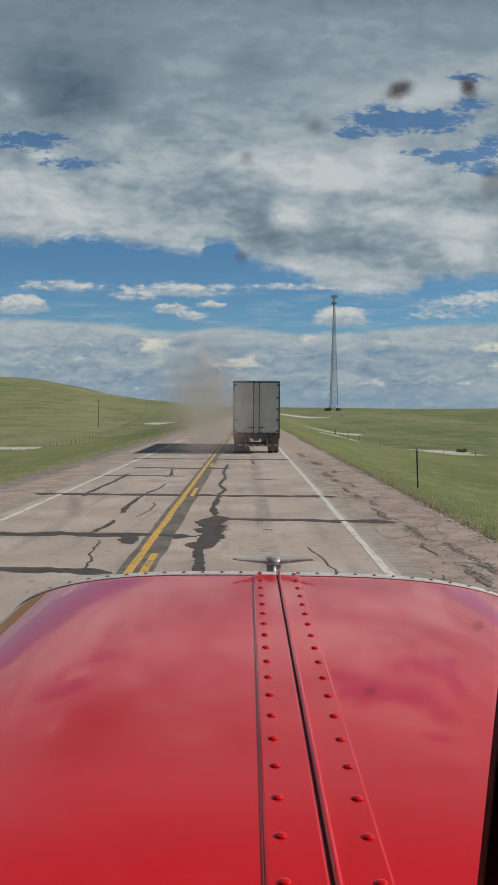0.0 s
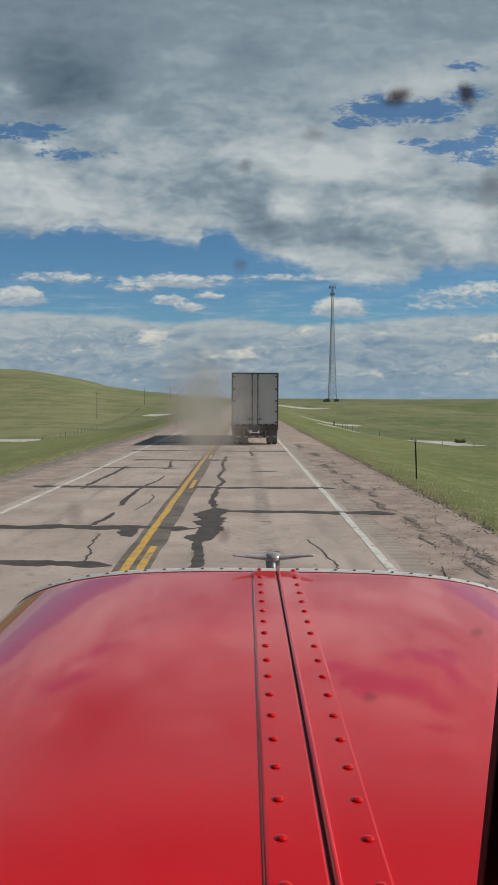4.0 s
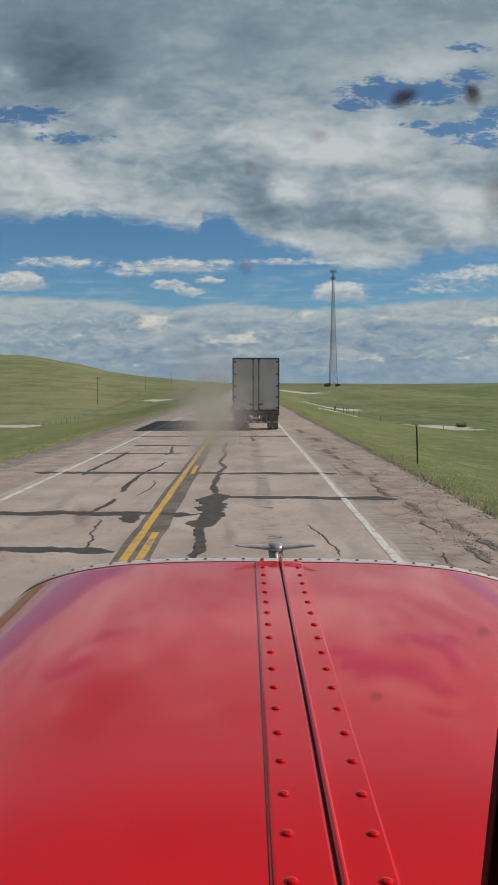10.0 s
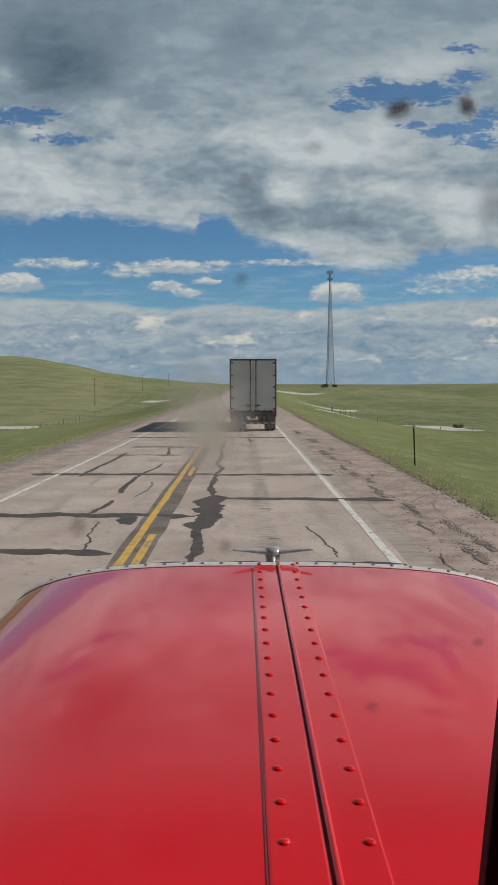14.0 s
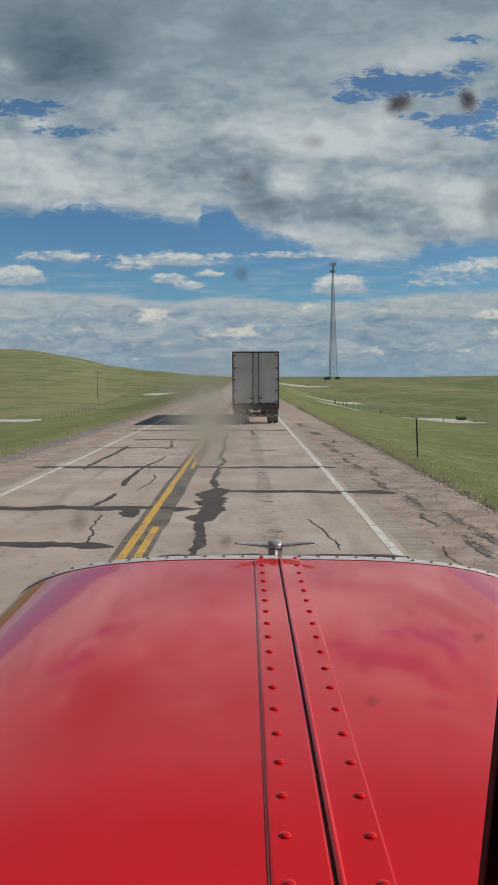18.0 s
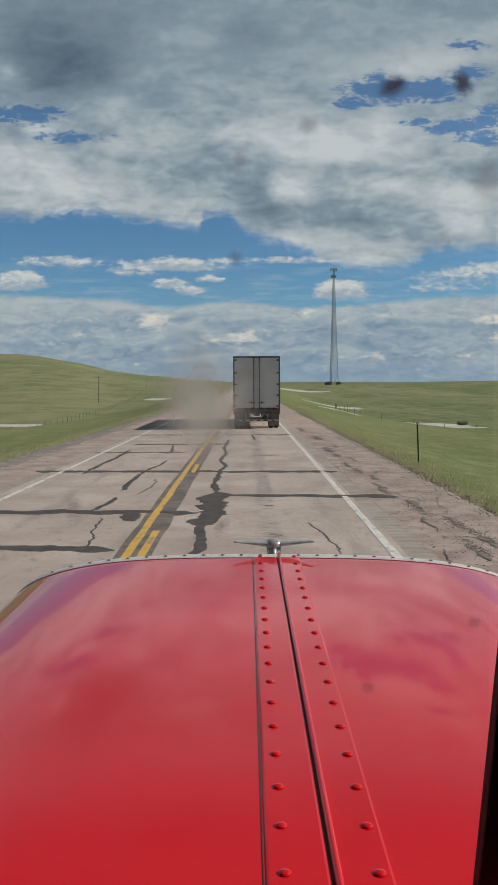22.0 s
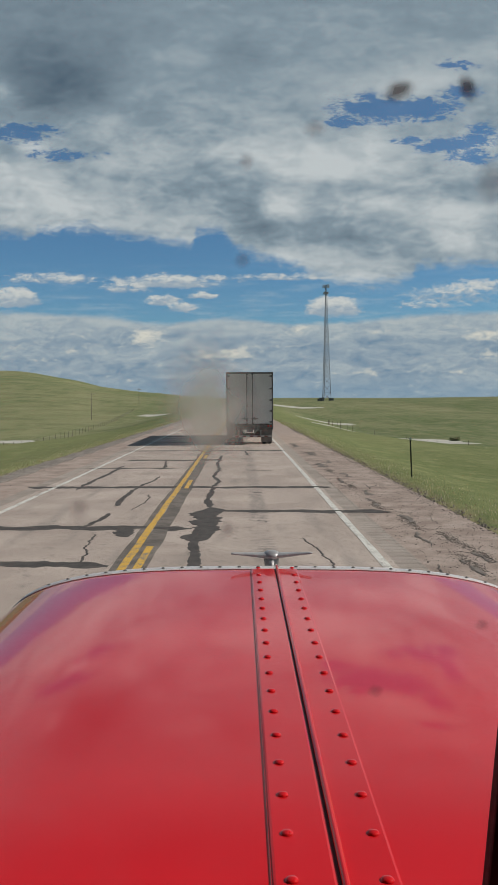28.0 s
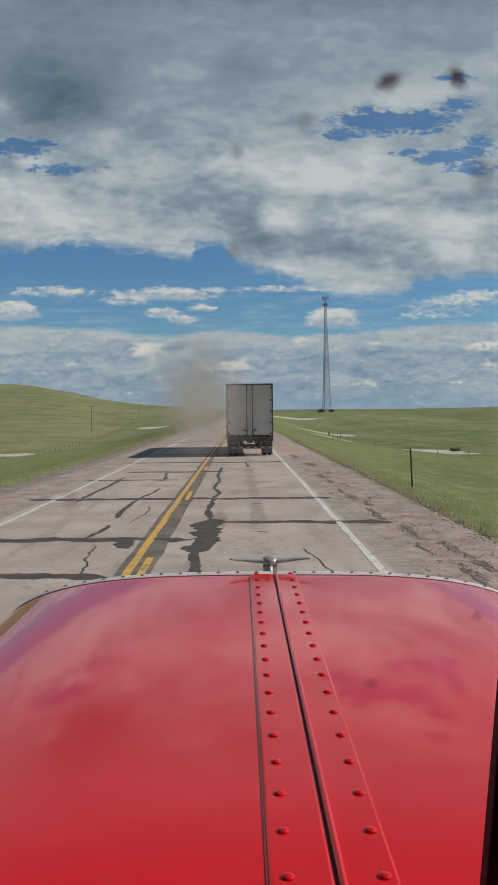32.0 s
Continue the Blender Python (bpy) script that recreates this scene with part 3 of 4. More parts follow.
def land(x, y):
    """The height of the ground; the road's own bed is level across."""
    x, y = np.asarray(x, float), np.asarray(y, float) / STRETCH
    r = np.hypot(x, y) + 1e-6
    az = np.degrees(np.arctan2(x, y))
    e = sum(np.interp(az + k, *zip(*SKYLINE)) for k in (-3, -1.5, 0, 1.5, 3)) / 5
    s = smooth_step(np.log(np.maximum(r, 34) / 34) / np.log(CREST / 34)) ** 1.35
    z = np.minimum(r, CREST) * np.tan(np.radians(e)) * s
    roll = np.sin(x * 0.021 + 1.3) * np.sin(y * 0.013 + 0.4) * 1.6 + np.sin(x * 0.06 + y * 0.034) * 0.5
    rough = np.sin(x * 0.011 + 2 * np.sin(y * 0.006)) * np.sin(y * 0.017 + 1.7 * np.sin(x * 0.008)) * 3.2 + np.sin(x * 0.045 + 2 * np.sin(y * 0.02)) * np.sin(y * 0.05) * 1.0
    z = z + 1.8 * rough * smooth_step((r - 220) / 300) * smooth_step((-x - 20) / 150)
    z = z + roll * smooth_step((r - 60) / 200) * np.minimum(1.0, 260.0 / r)
    side = np.maximum(x - 4.7, -7.8 - x)
    z = z - 0.0052 * np.clip(y * STRETCH, 0, 350) * (1 - smooth_step((y * STRETCH - 200) / 500))
    # shallow bottoms on both sides of the road's bank
    z = z - 4.6 * smooth_step((side - 2) / 26.0) * smooth_step((y - 12) / 38.0) * (1 - smooth_step((y - 90) / 160.0))
    z = z - 0.55 * smooth_step(side / 5.0) * (1 - 0.8 * smooth_step((side - 14) / 14)) * (1 - smooth_step((r - 60) / 120))
    return z


def land_at(x, y):
    return float(land(x, y))


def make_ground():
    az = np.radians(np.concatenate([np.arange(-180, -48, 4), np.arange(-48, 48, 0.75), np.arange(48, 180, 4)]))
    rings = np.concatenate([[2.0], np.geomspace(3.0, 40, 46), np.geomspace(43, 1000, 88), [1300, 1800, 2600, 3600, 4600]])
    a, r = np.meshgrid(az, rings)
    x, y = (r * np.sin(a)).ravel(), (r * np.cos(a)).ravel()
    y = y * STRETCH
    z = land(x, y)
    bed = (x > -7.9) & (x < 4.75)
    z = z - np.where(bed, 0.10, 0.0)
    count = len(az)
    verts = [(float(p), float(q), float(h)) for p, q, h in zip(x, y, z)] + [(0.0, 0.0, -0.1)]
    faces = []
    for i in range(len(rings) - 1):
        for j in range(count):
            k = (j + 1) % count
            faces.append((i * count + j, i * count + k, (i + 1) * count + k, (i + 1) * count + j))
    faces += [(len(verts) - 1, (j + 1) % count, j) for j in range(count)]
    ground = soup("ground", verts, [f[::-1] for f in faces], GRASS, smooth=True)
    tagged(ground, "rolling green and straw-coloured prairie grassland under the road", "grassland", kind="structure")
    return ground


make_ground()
STATIONS = np.concatenate([np.arange(-30, 120, 0.5), np.geomspace(120, 2000, 80)])


BED_Z = np.where(STATIONS > 0, land(np.full(len(STATIONS), -1.8), STATIONS), 0.0)


def bed_z(y):
    return float(np.interp(y, STATIONS, BED_Z))


BED = [(float(y), bed_z(float(y))) for y in STATIONS]


def ribbon(name, x0, x1, lift, mat, parent, label="", ragged=0.0, y0=-30.0, y1=2000.0, skirt=0.0, seed=1):
    """A strip along the road, with uneven edges where it is worn."""
    verts, faces = [], []
    for y, z in BED:
        if y < y0 or y > y1:
            continue
        a = x0 + ragged * noise.noise((y * 0.9, seed, 0.3)) + ragged * 0.6 * noise.noise((y * 3.7, seed, 4.3))
        b = x1 + ragged * noise.noise((y * 0.9, seed, 9.3)) + ragged * 0.6 * noise.noise((y * 3.7, seed, 7.3))
        verts += [(a, y, z + lift - skirt), (a, y, z + lift), (b, y, z + lift), (b, y, z + lift - skirt)]
    rows = len(verts) // 4
    for i in range(rows - 1):
        for k in range(3):
            p = i * 4 + k
            faces.append((p, p + 1, p + 5, p + 4)[::-1])
    return soup(name, verts, faces, mat, parent, label)


road = thing("road", (0, 0, 0), "bleached two-lane asphalt road with tar-sealed cracks", "road", kind="structure")
ribbon("carriageway", -5.45, 2.24, 0.0, ROAD, road, "pinkish grey worn asphalt", 0.02, skirt=0.12)
ribbon("right_shoulder", 2.62, 4.55, -0.008, SHOULDER, road, "reddish crumbling gravel shoulder", 0.05, skirt=0.14, seed=3)
ribbon("left_shoulder", -7.60, -5.83, -0.008, SHOULDER, road, "reddish crumbling gravel shoulder", 0.08, skirt=0.14, seed=5)

ribbon("gravel_margin", -7.75, -7.02, 0.0, MARGIN, road, "loose dark grey gravel margin", 0.16, skirt=0.14, seed=6)


def rumble(x0, x1):
    """Milled grooves across the paved edge."""
    verts, faces = [], []
    ys = np.arange(4.0, 60.0, 0.06)
    for y in ys:
        phase = (y / 0.30) % 1.0
        cut = 0.011 * max(0.0, math.sin(math.pi * min(1.0, phase / 0.55))) if phase < 0.55 else 0.0
        for x, c in ((x0, 0.0), (x0 + 0.05, 1.0), (x1 - 0.05, 1.0), (x1, 0.0)):
            verts.append((x, float(y), bed_z(float(y)) - 0.004 - cut * c))
    for i in range(len(ys) - 1):
        for k in range(3):
            p = i * 4 + k
            faces.append((p, p + 1, p + 5, p + 4)[::-1])
    soup("rumble_strip", verts, faces, RUMBLE, road, "milled rumble strip grooves")


for x0, x1 in ((2.23, 2.63), (-5.84, -5.44)):
    rumble(x0, x1)
    ribbon("paved_edge", x0, x1, -0.006, RUMBLE, road, "weathered paved edge", 0, 59.9, 2000)
    ribbon("paved_edge", x0, x1, -0.006, RUMBLE, road, "weathered paved edge", 0, -30, 4.05)

ribbon("edge_line", 2.02, 2.15, 0.004, WHITE_LINE, road, "worn white edge line", 0.012, seed=11)
ribbon("edge_line", -5.22, -5.09, 0.004, WHITE_LINE, road, "worn white edge line", 0.012, seed=12)
ribbon("worn_strip", -1.63, -1.33, 0.003, STONE_PATCH, road, "dark worn asphalt along the centre line", 0.03, 7.0, 34.0, seed=21)
ribbon("worn_strip", -1.62, -1.38, 0.003, STONE_PATCH, road, "dark worn asphalt along the centre line", 0.05, 34.0, 140, seed=22)
ribbon("worn_strip", -1.86, -1.74, 0.003, STONE_PATCH, road, "dark worn asphalt along the centre line", 0.04, 7.0, 110, seed=23)
ribbon("centre_line", -1.76, -1.63, 0.006, YELLOW_LINE, road, "solid yellow centre line", 0.016, -30, 1000, seed=13)
for i in range(-2, 9):
    ribbon("centre_dash", -1.54, -1.42, 0.006, YELLOW_LINE, road, "broken yellow centre line", 0.014, 11.2 + 12.19 * i, 14.25 + 12.19 * i, seed=14)


def seam(points, width, name="tar_seam", lift=0.004, wild=0.35, seed=0, step=0.05, mat=TAR, label="poured black tar crack seal"):
    """A poured tar seam along a line of points, with an uneven width."""
    verts, faces, rnd = [], [], random.Random(seed)
    line = []
    for (ax, ay), (bx, by) in zip(points, points[1:]):
        count = max(1, int(math.hypot(bx - ax, by - ay) / step))
        line += [(ax + (bx - ax) * i / count, ay + (by - ay) * i / count) for i in range(count)]
    line.append(points[-1])
    for i, (x, y) in enumerate(line):
        px, py = line[max(0, i - 1)]
        qx, qy = line[min(len(line) - 1, i + 1)]
        d = math.hypot(qx - px, qy - py) or 1
        nx, ny = -(qy - py) / d, (qx - px) / d
        end = min(1.0, 0.25 + 0.15 * min(i, len(line) - 1 - i))
        w = width * end * (1 + wild * 1.8 * noise.noise((x * 2.0, y * 1.1, seed)) + wild * 1.1 * noise.noise((x * 6, y * 3.4, seed)) + wild * 0.12 * rnd.uniform(-1, 1)) / 2
        j = 0.35 * width * noise.noise((x * 1.3, y * 1.3, seed + 5.0)) + (0.06 * noise.noise((x * 3.4, y * 3.4, seed + 9.0)) + 0.035 * noise.noise((x * 11, y * 11, seed + 2.0)) if abs(points[-1][1] - points[0][1]) > 0.9 else 0.0)
        z = bed_z(y)
        cx, cy = x + nx * j, y + ny * j
        verts += [(cx + nx * w * 1.08, cy + ny * w * 1.08, z), (cx + nx * w * 0.9, cy + ny * w * 0.9, z + lift), (cx - nx * w * 0.9, cy - ny * w * 0.9, z + lift), (cx - nx * w * 1.08, cy - ny * w * 1.08, z)]
    for i in range(len(line) - 1):
        for k in range(3):
            p = i * 4 + k
            faces.append((p, p + 1, p + 5, p + 4))
    return soup(name, verts, faces, mat, road, label)


SEAMS = [([(-5.6, 16.2), (-3.6, 16.15), (-1.5, 16.1), (-0.9, 16.0)], 0.46), ([(-0.5, 18.6), (0.6, 18.5), (1.9, 18.4), (2.6, 18.35), (3.2, 18.2)], 0.44),
         ([(-5.9, 24.0), (-3.0, 23.9), (-0.6, 23.8), (1.2, 23.7), (2.5, 23.7)], 0.48), ([(-4.6, 35.2), (-2.4, 35.0), (-0.6, 35.1)], 0.55), ([(0.2, 29.5), (1.1, 29.4)], 0.2),
         ([(-5.5, 31.0), (-2.2, 30.8)], 0.35), ([(-5.6, 12.6), (-3.0, 12.5), (-1.9, 12.4)], 0.36), ([(-1.2, 11.6), (0.4, 11.5), (2.2, 11.5)], 0.34),
         ([(-5.5, 42.0), (2.2, 41.7)], 0.6), ([(-5.5, 50.5), (2.2, 50.0)], 0.6), ([(-5.4, 60.0), (2.2, 59.5)], 0.7), ([(-5.4, 73.0), (2.2, 72.5)], 0.8), ([(-5.4, 90.0), (2.2, 89.0)], 0.9),
         ([(-2.33, 12.2), (-2.40, 13.2), (-2.52, 14.1), (-2.62, 15.4)], 0.035), ([(-2.95, 16.2), (-2.92, 16.8), (-2.80, 17.6), (-2.77, 18.3)], 0.11),
         ([(-2.82, 19.5), (-2.90, 21.0), (-2.84, 24.1)], 0.11), ([(-2.84, 24.1), (-2.60, 26.0), (-2.57, 27.4)], 0.07), ([(-2.4, 18.8), (-2.2, 20.6), (-2.35, 22.0)], 0.03),
         ([(-4.44, 23.3), (-4.46, 25.0), (-4.36, 27.2), (-4.32, 32.0)], 0.12), ([(-2.80, 30.2), (-2.72, 31.5), (-2.96, 34.5)], 0.10),
         ([(-0.74, 24.0), (-0.62, 25.5), (-0.86, 27.5), (-0.72, 30.0), (-0.86, 33.0), (-0.80, 38.0)], 0.11), ([(-0.80, 10.6), (-0.70, 12.6), (-0.78, 14.6)], 0.13), ([(-0.66, 19.0), (-0.80, 21.2), (-0.74, 23.8)], 0.13),
         ([(0.36, 13.6), (0.56, 13.5)], 0.06), ([(0.34, 17.0), (0.52, 16.9)], 0.05), ([(0.30, 22.4), (0.55, 22.3)], 0.07), ([(0.35, 38.0), (0.25, 41.5)], 0.08), ([(1.35, 12.0), (1.25, 13.6), (1.05, 14.8)], 0.03)]
for i, (points, width) in enumerate(SEAMS):
    seam(points, width, seed=i)
# short ragged cracks in the shoulder and the lanes
rnd = random.Random(17)
for i in range(30):
    x, y = (rnd.uniform(2.75, 4.2), 9.0 + 34 * rnd.random() ** 1.5)
    points, a = [(x, y)], rnd.uniform(1.1, 2.0)
    for k in range(rnd.randint(2, 6)):
        a += rnd.uniform(-0.7, 0.7)
        points.append((points[-1][0] + 0.12 * math.cos(a), points[-1][1] + 0.40 * math.sin(a)))
    if max(abs(p[0] - 1.9) for p in points) > 0.2:
        seam(points, rnd.uniform(0.005, 0.014), "crack", 0.002, 0.9, 60 + i)
# wide poured patches ahead
for i, (points, width) in enumerate([([(-0.78, 14.4), (-0.66, 16.0), (-0.72, 17.6), (-0.62, 19.2)], 0.46), ([(-1.95, 15.0), (-2.1, 15.6), (-2.15, 16.1)], 0.34)]):
    seam(points, width, "tar_patch", 0.005, 0.42, 40 + i)
# places where the shoulder's surface has broken up
for i, (x, y, long, wide) in enumerate(((3.3, 11.5, 1.2, 0.035), (3.6, 12.4, 0.9, 0.04), (3.15, 14.2, 1.3, 0.04), (3.35, 16.6, 1.2, 0.06), (3.1, 19.4, 1.5, 0.05), (3.3, 21.6, 1.2, 0.08), (3.0, 25.0, 1.6, 0.10), (3.4, 27.0, 1.4, 0.12), (3.05, 31.0, 2.2, 0.18), (3.5, 33.0, 1.6, 0.16), (3.2, 38.0, 2.4, 0.2), (3.0, 45.0, 4.0, 0.24))):
    seam([(x, y), (x + 0.06 * math.sin(i * 2.1), y + long * 0.5), (x - 0.05 * math.cos(i * 1.7), y + long)], wide, "crack", 0.002, 1.5, 80 + i, 0.02, STONE_PATCH, "crumbled dark crack in the shoulder")


# ---------------------------------------------------------------- the lorry that carries the camera
MID = 0.091            # the hood's middle line
TOP = 1.80             # the hood's height
NOSE = 2.766           # its front edge
REAR = 0.76            # where it meets the windscreen


def hood_z(dx):
    """The crown of the hood: almost level, then rolling over at the shoulder."""
    s = min(abs(dx) / 0.868, 1.0)
    return TOP - 0.010 * s * s - 0.281 * (1 - (1 - s ** 3.5) ** (1 / 3.5)) - 0.008 * dx


lorry = thing("red_lorry", (MID, 0.3, 0), "glossy red conventional lorry with a riveted butterfly hood", "lorry")


def hood_half(sign):
    bm = fresh()
    xs = [0.0] + [0.868 * math.sin(math.pi / 2 * i / 34) for i in range(1, 35)]
    ys = [REAR + (NOSE - REAR) * i / 24 for i in range(25)] + [NOSE + 0.004, NOSE + 0.007]
    drop = [0.0] * 25 + [0.002, 0.010]
    grid = [[bm.verts.new((sign * x, y - 0.3, hood_z(sign * x) - d)) for x in xs] + [bm.verts.new((sign * (0.870 - 0.004 * k), y - 0.3, TOP - 0.29 - 0.24 * k - d)) for k in range(1, 3)] for y, d in zip(ys, drop)]
    for a, b in zip(grid, grid[1:]):
        for i in range(len(a) - 1):
            bm.faces.new((a[i], a[i + 1], b[i + 1], b[i]) if sign > 0 else (a[i + 1], a[i], b[i], b[i + 1]))
    return bm


for sign in (-1, 1):
    ob = part("hood_panel", hood_half(sign), RED, lorry, "glossy red hood panel", True)


def plate(x0, x1, high):
    """A long raised plate with rounded edges that follows the hood."""
    bm = fresh()
    prof = [(x0, -0.004), (x0 + 0.0014, high * 0.6), (x0 + 0.0045, high), (x1 - 0.0045, high), (x1 - 0.0014, high * 0.6), (x1, -0.004)] if x1 - x0 > 0.02 else [(x0, -0.004), (x0 + 0.0004, high), (x1 - 0.0004, high), (x1, -0.004)]
    rows = [[bm.verts.new((x - MID, y - 0.3, hood_z(x - MID) + h)) for x, h in prof] for y in (REAR, 1.2, 1.7, 2.2, NOSE - 0.004, NOSE + 0.003)]
    for a, b in zip(rows, rows[1:]):
        for i in range(len(prof) - 1):
            bm.faces.new((a[i], a[i + 1], b[i + 1], b[i]))
    bm.faces.new(rows[-1])
    bm.faces.new(rows[0][::-1])
    return bm


part("hinge_plate", plate(0.0225, 0.0970, 0.0022), RED, lorry, "riveted red hinge plate")
part("hinge_plate", plate(0.1030, 0.1700, 0.0022), RED, lorry, "riveted red hinge plate")
# the groove's shadow beside the bead is painted in as dark maroon
part("hinge_gap", plate(0.0970, 0.1030, 0.0008), PANEL_GAP, lorry, "sunken dark hinge gap")
part("panel_gap", plate(0.0198, 0.0220, 0.0012), PANEL_GAP, lorry, "dark panel gap")
bead = rod(fresh(), (0.1055 - MID, REAR - 0.3, TOP + 0.0016), (0.1055 - MID, NOSE - 0.3, TOP + 0.0016), 0.0050, seg=14)
part("hinge_bead", bead, RED, lorry, "rounded hinge bead")


def dome(r, h, oval=1.0):
    bm = fresh()
    bmesh.ops.create_uvsphere(bm, u_segments=14, v_segments=8, radius=1.0)
    bmesh.ops.delete(bm, geom=[v for v in bm.verts if v.co.z < -0.25], context="VERTS")
    for v in bm.verts:
        v.co = Vector((v.co.x * r, v.co.y * r * oval, v.co.z * h))
    return bm


rivet = mesh_of("rivet", dome(0.0078, 0.0038), RED, True)
for x in (0.0448, 0.1530):
    for i in range(-1, 18):
        y = 1.049 + 0.105 * i
        if y < NOSE - 0.01:
            part("rivet", rivet, RED, lorry, at=(x - MID, y - 0.3, hood_z(x - MID) + 0.0028))


def trim():
    """The metal edging along the front of the hood."""
    bm = fresh()
    xs = [0.864 * math.sin(math.pi / 2 * i / 30) for i in range(-30, 31)]
    prof = [(-0.046, 0.0008), (-0.044, 0.0026), (0.0, 0.0026), (0.006, 0.0016), (0.009, -0.003), (0.009, -0.02)]
    rows = [[bm.verts.new((x, NOSE - 0.3 + dy, hood_z(x) + dz)) for dy, dz in prof] for x in xs]
    for a, b in zip(rows, rows[1:]):
        for i in range(len(prof) - 1):
            bm.faces.new((a[i], b[i], b[i + 1], a[i + 1]))
    return bm


part("hood_trim", trim(), TRIM, lorry, "dull aluminium edging strip", True)
small = mesh_of("rivet", dome(0.0060, 0.0034), FRAME_DARK, True)
for i in range(-12, 13):
    dx = 0.061 * i + 0.016
    if abs(dx) < 0.8:
        part("rivet", small, FRAME_DARK, lorry, "dark steel rivet", at=(dx, NOSE - 0.322, hood_z(dx) + 0.0036))


def ornament():
    """A winged figurehead: a rounded hub with two thin swept wings and a foot."""
    body = fresh()
    bmesh.ops.create_uvsphere(body, u_segments=20, v_segments=12, radius=1.0)
    for v in body.verts:
        taper = 1.0 - 0.30 * max(0.0, -v.co.z)
        v.co = Vector((v.co.x * 0.036 * taper, v.co.y * 0.040, v.co.z * 0.020 + 0.046))
    rod(body, (0, 0, 0.0), (0, 0, 0.04), 0.026, 0.030, 16)
    rod(body, (0, -0.06, 0.004), (0, -0.02, 0.030), 0.006, 0.012, 12)
    wing = fresh()
    rows = []
    for i in range(13):
        t = i / 12
        x = 0.015 + 0.142 * t
        z = 0.046 + 0.014 * t ** 1.3
        y = -0.006 - 0.03 * t * t
        c, th = 0.027 * (1 - 0.62 * t), 0.012 * (1 - 0.70 * t)
        ring = []
        for k in range(10):
            a = 2 * math.pi * k / 10
            ring.append(wing.verts.new((x, y + c * math.cos(a), z + th * math.sin(a))))
        rows.append(ring)
    for a, b in zip(rows, rows[1:]):
        for k in range(10):
            wing.faces.new((a[k], a[(k + 1) % 10], b[(k + 1) % 10], b[k]))
    wing.faces.new(rows[-1])
    wing.faces.new(rows[0][::-1])
    return body, wing


shell = fresh()
for i in range(10):
    a, b = -0.8 + 0.16 * i, -0.64 + 0.16 * i
    box(shell, a, b, NOSE - 0.29, NOSE - 0.20, 1.20, min(hood_z(a), hood_z(b)) - 0.075, 0.0)
rod(shell, (0, NOSE - 0.252, 1.55), (0, NOSE - 0.252, TOP - 0.006), 0.03, 0.022, 16)
part("grille_shell", shell, TRIM, lorry, "metal grille shell under the hood's lip")
hub, wing = ornament()
figure = part("hood_ornament", hub, CHROME, lorry, "winged polished metal hood ornament", True, at=Matrix.Translation((0, NOSE - 0.3 + 0.048, TOP - 0.010)) @ Matrix.Diagonal((0.84, 0.84, 0.84, 1)))
wing_mesh = mesh_of("wing", wing, CHROME, True)
part("wing", wing_mesh, CHROME, figure)
part("wing", wing_mesh, CHROME, figure, at=Matrix.Diagonal((-1, 1, 1, 1)))

# what carries the hood: radiator front, fenders, wheels and cab, all in plain form
bm = fresh()
box(bm, -0.84, 0.84, NOSE - 0.36, NOSE - 0.297, 0.62, 1.30, 0.02)
part("radiator_front", bm, TRIM, lorry)
bm = fresh()
box(bm, -0.45, 0.45, -2.6, 2.3, 0.55, 0.85, 0.02)
part("chassis", bm, FRAME_DARK, lorry)
tyre = fresh()
bmesh.ops.create_cone(tyre, cap_ends=True, segments=36, radius1=0.50, radius2=0.50, depth=0.28, matrix=Matrix.Rotation(math.pi / 2, 4, "Y"))
bmesh.ops.bevel(tyre, geom=[e for e in tyre.edges if len(e.link_faces) == 2 and e.calc_face_angle() > 1], offset=0.04, segments=3, affect="EDGES")
tyre = mesh_of("tyre", tyre, BLACK)
for x, y in ((-0.95, 1.75), (0.95, 1.75), (-0.95, -2.0), (0.95, -2.0)):
    part("tyre", tyre, BLACK, lorry, at=(x, y, 0.50))
PANE = 0.90             # the windscreen's plane
bm = fresh()
box(bm, -1.12, -1.06, -2.2, 0.62, 0.9, 2.9)
part("cab_side", bm, RED, lorry)
bm = fresh()
box(bm, 1.06, 1.12, -2.2, 0.62, 0.9, 2.9)
part("cab_side", bm, RED, lorry)
bm = fresh()
box(bm, -1.12, 1.12, -2.26, -2.2, 0.9, 2.9)
part("cab_back", bm, INTERIOR, lorry)
bm = fresh()
box(bm, -1.12, 1.12, -2.26, 0.62, 2.9, 2.96, 0.02)
part("cab_roof", bm, RED, lorry)
bm = fresh()
box(bm, -1.06, 1.06, -2.2, 0.56, 0.9, 0.96)
part("cab_floor", bm, INTERIOR, lorry)
bm = fresh()
box(bm, -1.06, 1.06, 0.57, 0.60, 0.9, 1.78)
part("firewall", bm, INTERIOR, lorry)

# windscreen: glass, frame and the grime on it
screen = part("windscreen", box(fresh(), -1.05, 0.170, PANE - 0.3, PANE - 0.296, 1.75, 2.90), GLASS, lorry, "clear upright windscreen glass with dirt on it")
screen.visible_shadow = False
bm = box(fresh(), 0.160, 0.215, PANE - 0.31, PANE - 0.285, 1.78, 2.9, 0.004)
for v in bm.verts:
    v.co.x += 0.085 * (v.co.z - 1.82)
part("screen_post", bm, BLACK, lorry, "black windscreen post")
part("screen_post", box(fresh(), -1.06, -1.05, PANE - 0.31, PANE - 0.285, 1.78, 2.9, 0.004), BLACK, lorry, "black windscreen post")
